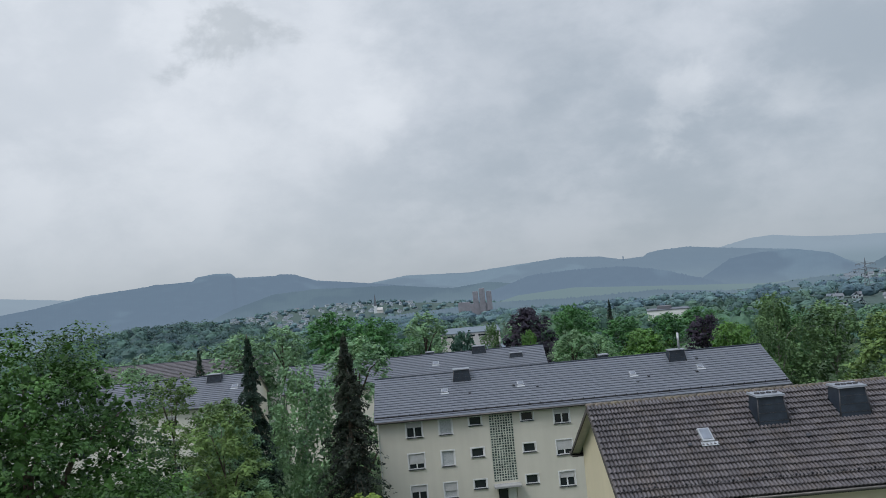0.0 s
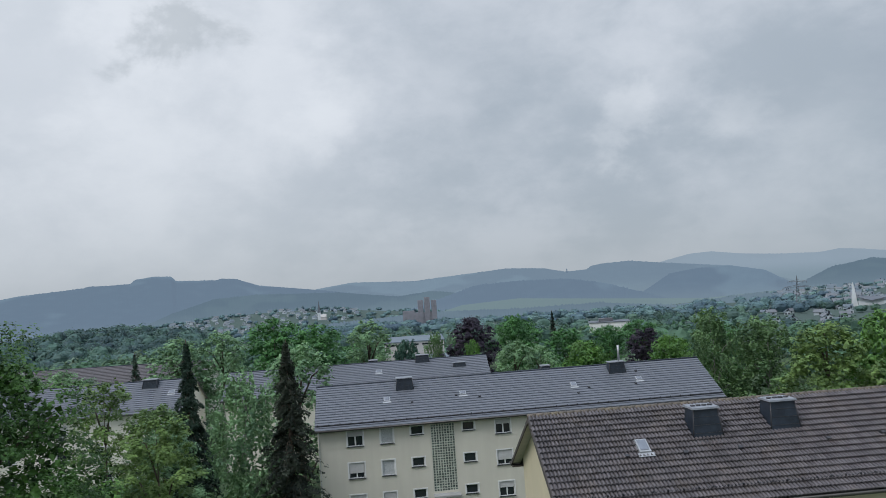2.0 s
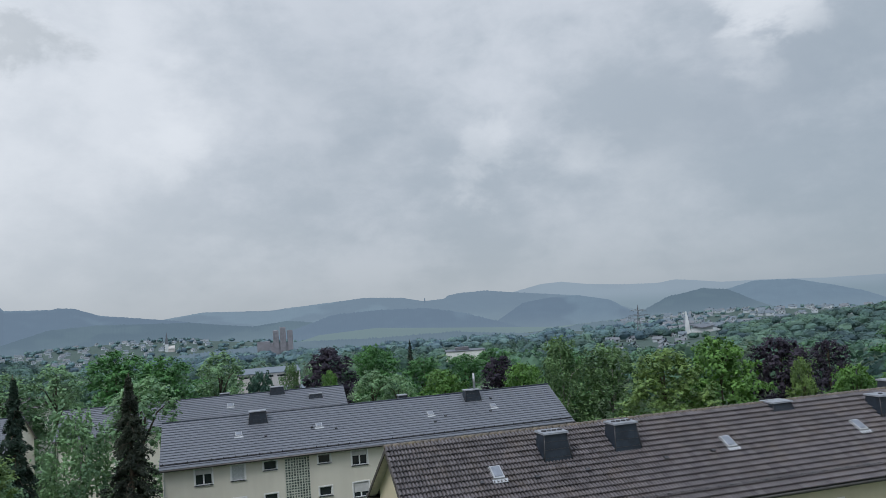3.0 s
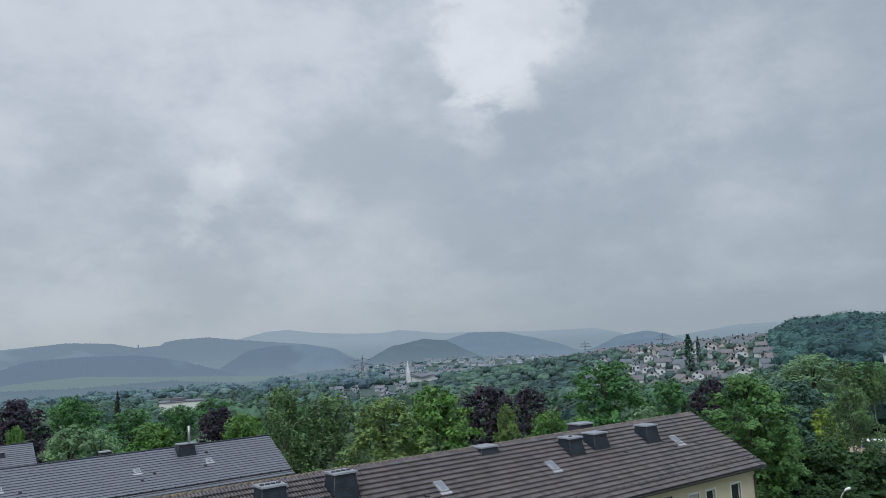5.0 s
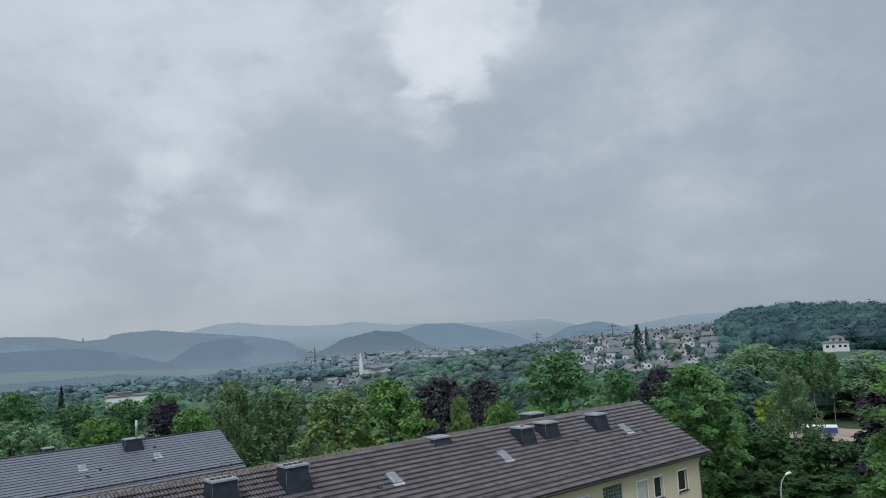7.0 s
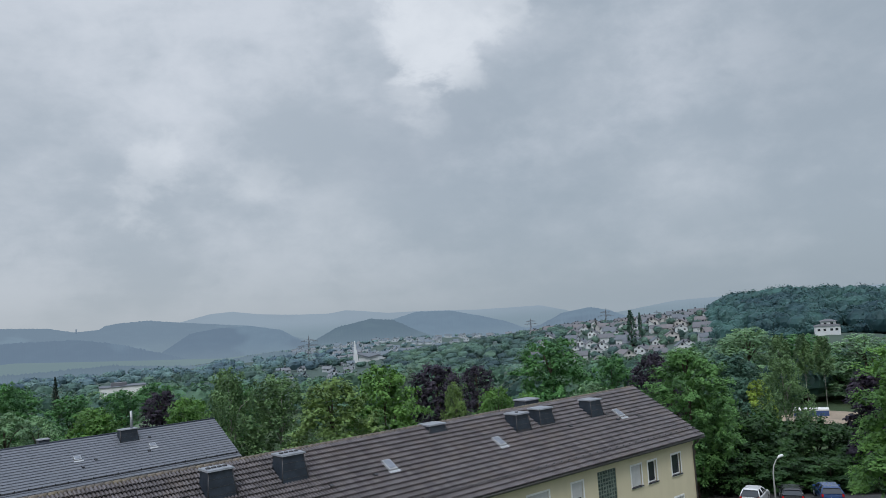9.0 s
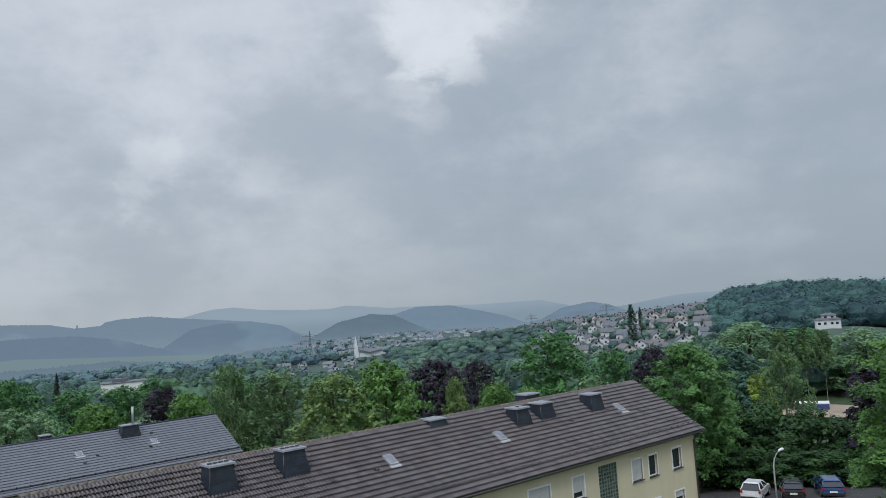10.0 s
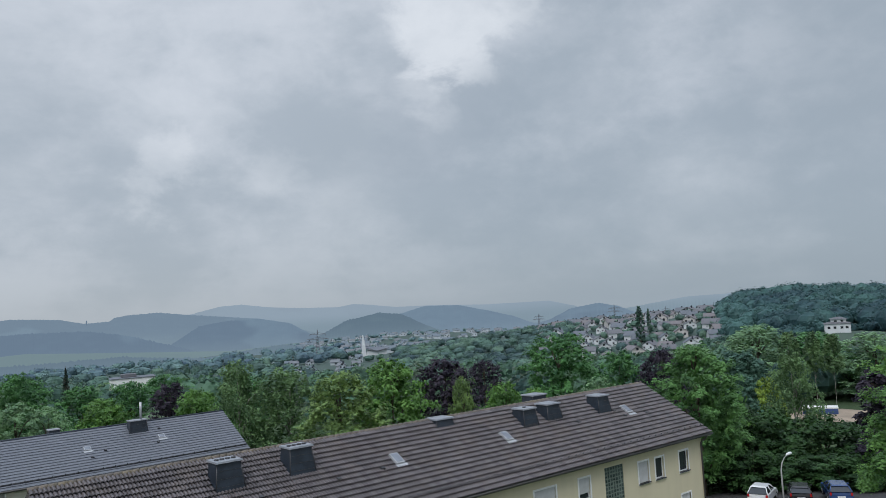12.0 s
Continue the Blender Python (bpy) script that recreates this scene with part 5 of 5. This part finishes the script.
# ---- houses and landmarks in the distance ----
def house(at, w, d, eave, ridge, wall, roof, label, group):
    ob = thing("house", at, label, "house", group)
    mb = Mesh()
    x, y = w / 2, d / 2
    mb.box(-x, x, -y, y, -3, eave)
    for s in (-1, 1):
        mb.slab([(-x, s * y, eave), (x, s * y, eave), (0, s * y, ridge - 0.15)], (0, -s * 0.2, 0))
    part("wall", mb.data("wall", wall), ob)
    mb = Mesh()
    for s in (-1, 1):
        mb.slab([(s * (x + 0.5), -y - 0.5, eave - 0.25), (0, -y - 0.5, ridge), (0, y + 0.5, ridge), (s * (x + 0.5), y + 0.5, eave - 0.25)], (0, 0, -0.25))
    part("roof", mb.data("roof", roof), ob)
    mb = Mesh()
    mb.box(1.0, 1.8, -0.5, 0.4, ridge - 1.5, ridge + 0.8)
    part("chimney", mb.data("chimney", M["slate"]), ob)
    mb = Mesh()
    mb.box(-0.6, 0.6, -y - 0.06, -y + 0.05, 0, 1.3)
    me = mb.data("window", M["glass"])
    for px, pz in ((0, eave + 0.2), (-x * 0.5, eave - 2.2), (x * 0.5, eave - 2.2)):
        part("window", me, ob, "", pose(px, 0, pz))
    mb = Mesh()
    mb.box(-0.06, 0.05, -0.6, 0.6, 0, 1.3)
    me = mb.data("window", M["glass"])
    for s in (-1, 1):
        part("window", me, ob, "", pose(s * x, -y * 0.3, eave - 2.0))
    return ob


# hillside houses: mild haze is mixed into these wall and roof colours
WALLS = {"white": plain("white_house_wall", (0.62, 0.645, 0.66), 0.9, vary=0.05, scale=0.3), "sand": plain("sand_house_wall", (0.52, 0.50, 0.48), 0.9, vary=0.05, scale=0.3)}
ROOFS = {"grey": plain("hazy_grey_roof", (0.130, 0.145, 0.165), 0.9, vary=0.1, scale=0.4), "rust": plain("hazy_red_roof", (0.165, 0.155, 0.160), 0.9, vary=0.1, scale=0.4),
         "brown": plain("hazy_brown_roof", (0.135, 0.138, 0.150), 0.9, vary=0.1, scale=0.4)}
# far houses: strong haze painted into bluish walls and roofs
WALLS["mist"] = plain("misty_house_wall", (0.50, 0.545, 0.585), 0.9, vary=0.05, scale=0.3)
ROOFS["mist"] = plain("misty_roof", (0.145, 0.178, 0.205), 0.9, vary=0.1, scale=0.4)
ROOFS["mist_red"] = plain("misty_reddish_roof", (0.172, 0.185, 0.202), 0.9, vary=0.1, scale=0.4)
FAR_KINDS = [("mist", "mist", "small pale house with a grey roof"), ("mist", "mist_red", "small pale house with a hazy reddish roof"), ("mist", "mist", "small pale house with a steep grey roof")]
KINDS = [("white", "grey", "white house with a grey gabled roof"), ("white", "brown", "white house with a dark brown roof"), ("white", "grey", "white house with a wide grey roof"),
         ("sand", "rust", "sand-coloured house with a reddish roof"), ("white", "brown", "white house with a brown gabled roof")]


def village(count, az, dist, group, seed, gap, size=1.0, limit=None, kinds=KINDS):
    rng = random.Random(seed)
    protos, taken = {}, []
    tries = 0
    while len(taken) < count and tries < 6000:
        tries += 1
        a, d = rng.uniform(*az), rng.uniform(*dist)
        if limit and not limit(a, d):
            continue
        x, y = polar(a, d)
        if any((x - p) ** 2 + (y - q) ** 2 < gap * gap for p, q in taken):
            continue
        taken.append((x, y))
        k = rng.randrange(len(kinds))
        turn = rng.choice((0, 90)) + rng.uniform(-25, 25) - a
        at = pose(x, y, ground_z(x, y), 0, 0, turn)
        if k not in protos:
            wk, rk, text = kinds[k]
            protos[k] = house(at, (8.5 + 0.7 * k) * size, (10.5 + 0.7 * k) * size, 4.8 * size, 8.2 * size, WALLS[wk], ROOFS[rk], text + " " + group, "houses " + group)
        else:
            s = rng.uniform(0.8, 1.15)
            copy_thing(protos[k], at @ Matrix.Diagonal((s, s, s * rng.uniform(0.85, 1.05), 1)))


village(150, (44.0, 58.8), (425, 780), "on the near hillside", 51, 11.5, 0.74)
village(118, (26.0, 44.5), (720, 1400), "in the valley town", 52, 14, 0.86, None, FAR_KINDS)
def far_houses(label, count, az, dist, seed, gap, size, limit):
    """Houses too far and too many to count, joined: walls, roofs and dark windows."""
    rng = random.Random(seed)
    verts, faces, slots, taken = [], [], [], []
    for _ in range(9000):
        a, d = rng.uniform(*az), rng.uniform(*dist)
        x, y = polar(a, d)
        if len(taken) == count or not limit(a, d) or any((x - p) ** 2 + (y - q) ** 2 < gap * gap for p, q in taken):
            continue
        taken.append((x, y))
        at = pose(x, y, ground_z(x, y), 0, 0, rng.choice((0, 90)) + rng.uniform(-25, 25) - a)
        w, l, e = size * rng.uniform(3.6, 5.2), size * rng.uniform(4.8, 7.0), size * rng.uniform(4.2, 5.6)
        r = e + size * rng.uniform(2.6, 3.8)
        pts = [(-w, -l, -3), (w, -l, -3), (w, l, -3), (-w, l, -3), (-w, -l, e), (w, -l, e), (w, l, e), (-w, l, e), (0, -l, r - 0.2), (0, l, r - 0.2)]
        polys = [((0, 1, 5, 8, 4), 0), ((2, 3, 7, 9, 6), 0), ((1, 2, 6, 5), 0), ((3, 0, 4, 7), 0)]
        for sx in (-1, 1):
            n = len(pts)
            pts += [(sx * (w + 0.5), -l - 0.5, e - 0.3), (0, -l - 0.5, r), (0, l + 0.5, r), (sx * (w + 0.5), l + 0.5, e - 0.3)]
            polys.append(((n, n + 1, n + 2, n + 3), rng.choice((1, 1, 2)) if sx < 0 else polys[-1][1]))
        for px in (-w * 0.5, w * 0.5):
            n = len(pts)
            pts += [(px - 0.6, -l - 0.05, e - 2.2), (px + 0.6, -l - 0.05, e - 2.2), (px + 0.6, -l - 0.05, e - 0.9), (px - 0.6, -l - 0.05, e - 0.9)]
            polys.append(((n, n + 1, n + 2, n + 3), 3))
        base = len(verts)
        verts += [tuple(at @ Vector(p)) for p in pts]
        for f, slot in polys:
            faces.append(tuple(base + k for k in f))
            slots.append(slot)
    me = bpy.data.meshes.new("far_houses")
    me.from_pydata(verts, [], faces)
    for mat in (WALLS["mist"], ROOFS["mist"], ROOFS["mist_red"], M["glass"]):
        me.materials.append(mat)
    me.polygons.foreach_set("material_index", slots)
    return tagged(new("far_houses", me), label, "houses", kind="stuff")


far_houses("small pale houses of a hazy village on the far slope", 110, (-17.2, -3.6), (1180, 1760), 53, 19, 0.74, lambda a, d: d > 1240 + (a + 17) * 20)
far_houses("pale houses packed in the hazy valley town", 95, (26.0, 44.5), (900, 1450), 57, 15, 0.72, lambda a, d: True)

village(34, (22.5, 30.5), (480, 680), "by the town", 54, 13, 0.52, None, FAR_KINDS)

# white villa
x, y = polar(63.9, 372)
ob = thing("villa", pose(x, y, ground_z(x, y) + 0.5, 0, 0, -60) @ Matrix.Diagonal((0.76, 0.76, 0.76, 1)), "white villa with low hipped roofs before the wood", "house")
mb = Mesh()
mb.box(-6.5, 6.5, -4, 4, -2, 4.0)
mb.box(-3.0, 4.5, -3, 3.5, 4.0, 6.6)
part("wall", mb.data("wall", WALLS["white"], bevel=0.05), ob)
mb = Mesh()
mb.box(-7.2, 7.2, -4.7, 4.7, 4.0, 5.0, (-3.2, 4.7, -3.2, 3.7))
part("roof", mb.data("roof", ROOFS["brown"]), ob, "low brown-grey hipped roof")
mb = Mesh()
mb.box(-3.8, 5.3, -3.8, 4.2, 6.6, 7.7, (-0.5, 2.0, -0.5, 0.8))
part("roof", mb.data("roof", ROOFS["brown"]), ob, "low brown-grey hipped roof")
for px, pz in ((-4.5, 1.2), (-1.5, 1.2), (2.0, 1.2), (4.6, 1.2), (-1.0, 4.6), (2.4, 4.6)):
    mb = Mesh()
    yy = -4.05 if pz < 4 else -3.05
    mb.box(px - 0.7, px + 0.7, yy, yy + 0.1, pz, pz + 1.3)
    part("window", mb.data("window", M["glass"]), ob)


def hall(name, label, at, boxes, mat, roofmat):
    ob = thing(name, at, label, "hall")
    for a, b, c, d, z0, z1 in boxes:
        mb = Mesh()
        mb.box(a, b, c, d, z0, z1)
        w = part("wall", mb.data("wall", mat), ob)
        mb = Mesh()
        mb.box(a - 0.2, b + 0.2, c - 0.2, d + 0.2, z1, z1 + 0.18)
        part("roof_edge", mb.data("roof_edge", roofmat), w)
        mb = Mesh()
        n = int((b - a) / 2.5) if name == "factory_hall" else 0
        for i in range(n):
            x0 = a + (b - a) * (i + 0.15) / n
            mb = Mesh()
            mb.box(x0, x0 + (b - a) / n * 0.7, c - 0.05, c + 0.05, z1 - 0.85, z1 - 0.45)
            part("window", mb.data("window", M["glass"]), w)
    return ob


flat_hall = hall("flat_roofed_hall", "low white flat-roofed hall among the treetops", pose(58.2, 222, 0, 0, 0, -12), [(-5.8, 5.6, -3, 5, -4, 3.7)], M["white"], ROOFS["grey"])
mb = Mesh()
mb.box(-3.0, 1.0, -0.5, 3.0, 3.88, 4.75)
part("penthouse", mb.data("penthouse", ROOFS["brown"], bevel=0.1), flat_hall, "low dark box on the flat roof")
hall("factory_hall", "wide pale factory hall with a flat grey roof", pose(1.6, 190, 0), [(-8.2, 6.5, 0, 20, -6, 4.2), (-3.0, 7.5, -14, -0.5, -6, 0.8)], WALLS["sand"], ROOFS["mist"])

# brick works with twin towers
x, y = polar(0.75, 1150)
z = 18 + 1150 * math.tan(radians(-2.3))
ob = thing("brick_works", pose(x, y, z), "large reddish brick building with twin towers", "factory")
for a, b, top in ((-25, -7, 9), (-2, 6.0, 24), (8, 16.2, 28), (18.6, 26, 23), (-6.8, 25.8, 6)):
    mb = Mesh()
    front = -6 if top > 20 else -4.6
    mb.box(a, b, front, 5 + top * 0.02, -12, top)
    for i in range(3):
        xx = a + (b - a) * (i + 0.5) / 3
        mb.box(xx - 0.5, xx + 0.5, front - 0.3, front + 0.1, -10, top - 2)
    part("tower" if top > 20 else "wall", mb.data("brick_body", M["brick"]), ob)

# church spire in the village
x, y = polar(-6.65, 1500)
z = ground_z(x, y)
ob = thing("church", pose(x, y, z), "far village church with a slim pointed spire", "church")
mb = Mesh()
mb.box(-3, 3, -3, 3, -5, 14)
part("tower", mb.data("tower", WALLS["white"]), ob)
mb = Mesh()
mb.box(-3, 3, -3, 3, 14, 36, (-0.2, 0.2, -0.2, 0.2))
part("spire", mb.data("spire", ROOFS["grey"]), ob)
mb = Mesh()
mb.slab([(3, -5, 6), (14, -5, 6), (14, 0, 11), (3, 0, 11)], (0, 0, -1))
mb.box(3, 14, -4.5, 4.5, -5, 6)
part("nave", mb.data("nave", WALLS["sand"]), ob)

# modern church with a slanted white tower
x, y = polar(31.0, 700)
z = 18 + 700 * math.tan(radians(-3.15))
ob = thing("modern_church", pose(x, y, z, 0, 0, -31), "modern white church with a slanted pointed tower", "church")
mb = Mesh()
mb.box(-5.5, 0.5, -2, 2, -6, 17.5, (-3.4, -2.6, -1, 1))
part("tower", mb.data("tower", WALLS["white"]), ob)
mb = Mesh()
mb.box(0, 18, -6, 8, -6, 3.2)
part("hall", mb.data("hall", WALLS["white"]), ob)
mb = Mesh()
mb.slab([(-1, -8, 6.5), (9, -8, 3.2), (20, -8, 5.4), (20, 9, 5.4), (9, 9, 3.2), (-1, 9, 6.5)], (0, 0, -0.8))
part("roof", mb.data("roof", ROOFS["grey"]), ob, "folded pale roof")


def pylon(az, d, el_top, height, group="power lines"):
    x, y = polar(az, d)
    z = 18 + d * math.tan(radians(el_top)) - height
    ob = thing("pylon", pose(x, y, z, 0, 0, -az), "grey lattice electricity pylon", "pylon", group)
    h, b = height, height * 0.085
    mb = Mesh()
    for sx in (-1, 1):
        for sy in (-1, 1):
            mb.tube([(sx * b, sy * b, 0), (sx * 0.25 * b, sy * 0.25 * b, h * 0.62), (0, 0, h)], [0.34, 0.28, 0.2], 4)
    for i in range(9):
        a0, a1 = i / 9, (i + 1) / 9
        w0, w1 = b * (1 - 0.97 * a0), b * (1 - 0.97 * a1)
        for s in (-1, 1):
            mb.tube([(s * w0, -w0, h * a0), (-s * w1, -w1, h * a1)], [0.17, 0.17], 3)
            mb.tube([(-w0, s * w0, h * a0), (-w1, -s * w1, h * a1)], [0.17, 0.17], 3)
    part("mast", mb.data("mast", M["lead"]), ob)
    for zz, reach in ((0.66, 0.36), (0.82, 0.26)):
        mb = Mesh()
        for s in (-1, 1):
            mb.tube([(0, 0, h * zz), (s * h * reach, 0, h * zz)], [0.34, 0.22], 4)
            mb.tube([(0, 0, h * (zz + 0.06)), (s * h * reach, 0, h * zz)], [0.25, 0.2], 4)
            for q in (0.55, 1.0):
                mb.tube([(s * h * reach * q, 0, h * zz), (s * h * reach * q, 0, h * zz - 1.6)], [0.18, 0.12], 4)
        part("crossarm", mb.data("crossarm", M["lead"]), ob)


pylon(27.45, 720, -1.05, 28)
pylon(49.4, 900, -0.55, 24)
pylon(43.9, 1000, -0.9, 22)
pylon(53.0, 1100, -0.9, 20)

# lookout tower on the ridge and dark cypress-like trees on the near hillside
x, y = polar(11.9, 2950)
mb = Mesh()
mb.box(x - 1.8, x + 1.8, y - 1.8, y + 1.8, 10, 44)
# wears the hill material, so painted haze glows from the tower too
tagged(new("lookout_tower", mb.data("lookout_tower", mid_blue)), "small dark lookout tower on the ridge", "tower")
tall = None
for az, d, el, r in ((51.1, 470, -0.72, 2.6), (51.75, 480, -0.95, 1.2), (54.6, 560, -1.2, 2.6)):
    x, y = polar(az, d)
    top = 18 + d * math.tan(radians(el))
    if tall is None:
        tall = broadleaf("cedar_tree", x, y, top, r, "lime", M["leaf_dark"], M["bark"], "tall dark tree above the hillside houses", "trees on the hillside", 61, 0.5, 2.4)
    else:
        repeat(tall, [(x, y, top, r)])


# ---- tiles of the brown roof, piece by piece ----
pitch = math.atan2(B_RIDGE - B_EAVE, HB)
run = HB / math.cos(pitch)
ROWS, COLS = 17, 120
tw, tl = (B_LEN - 0.02) / COLS, run / ROWS
wave = [(0.0, 0.0), (0.10, 0.045), (0.24, 0.062), (0.38, 0.045), (0.5, 0.004), (0.60, 0.045), (0.74, 0.062), (0.88, 0.045), (1.0, 0.0)]
tv, tf = [], []
for x, z in wave:
    tv += [(x * tw, -0.075, 1.45 * z + 0.068), (x * tw, -0.075, 1.45 * z + 0.108), (x * tw, tl + 0.01, 1.45 * z + 0.004)]
for i in range(len(wave) - 1):
    a = 3 * i
    tf += [(a, a + 3, a + 4, a + 1), (a + 1, a + 4, a + 5, a + 2)]
tv = np.array(tv)
tf = np.array(tf)
turn = np.array([[1, 0, 0], [0, math.cos(pitch), -math.sin(pitch)], [0, math.sin(pitch), math.cos(pitch)]])
one = quads("tile", tv, tf, M["tile_a"])
rng = np.random.default_rng(71)
joined_v, joined_f, count = [], [], 0
for r in range(ROWS):
    for c in range(COLS):
        off = np.array([0.01 + c * tw, r * tl, 0.012 + rng.uniform(0, 0.006)])
        if c < 15:
            at = Matrix.Translation((off[0], off[1] * math.cos(pitch) - off[2] * math.sin(pitch), B_EAVE + off[1] * math.sin(pitch) + off[2] * math.cos(pitch))) @ pose(0, 0, 0, math.degrees(pitch), 0, rng.uniform(-0.5, 0.5))
            part("tile", one, deck, "", at)
        else:
            joined_v.append((tv + off) @ turn.T + np.array([0, 0, B_EAVE]))
            joined_f.append(tf + count)
            count += len(tv)
tagged(part("tile", quads("tile_field", np.concatenate(joined_v), np.concatenate(joined_f), M["tile_b"]), deck), kind="stuff")
mb = Mesh()
n = 110
for i in range(n):
    x = i * B_LEN / n
    mb.tube([(x, HB, B_RIDGE + 0.01), (x + B_LEN / n * 1.06, HB, B_RIDGE + 0.025)], [0.12, 0.135], 8)
tagged(part("ridge_tile", mb.data("ridge_tile", M["ridge"], True), deck, "mossy ridge tiles"), kind="stuff")
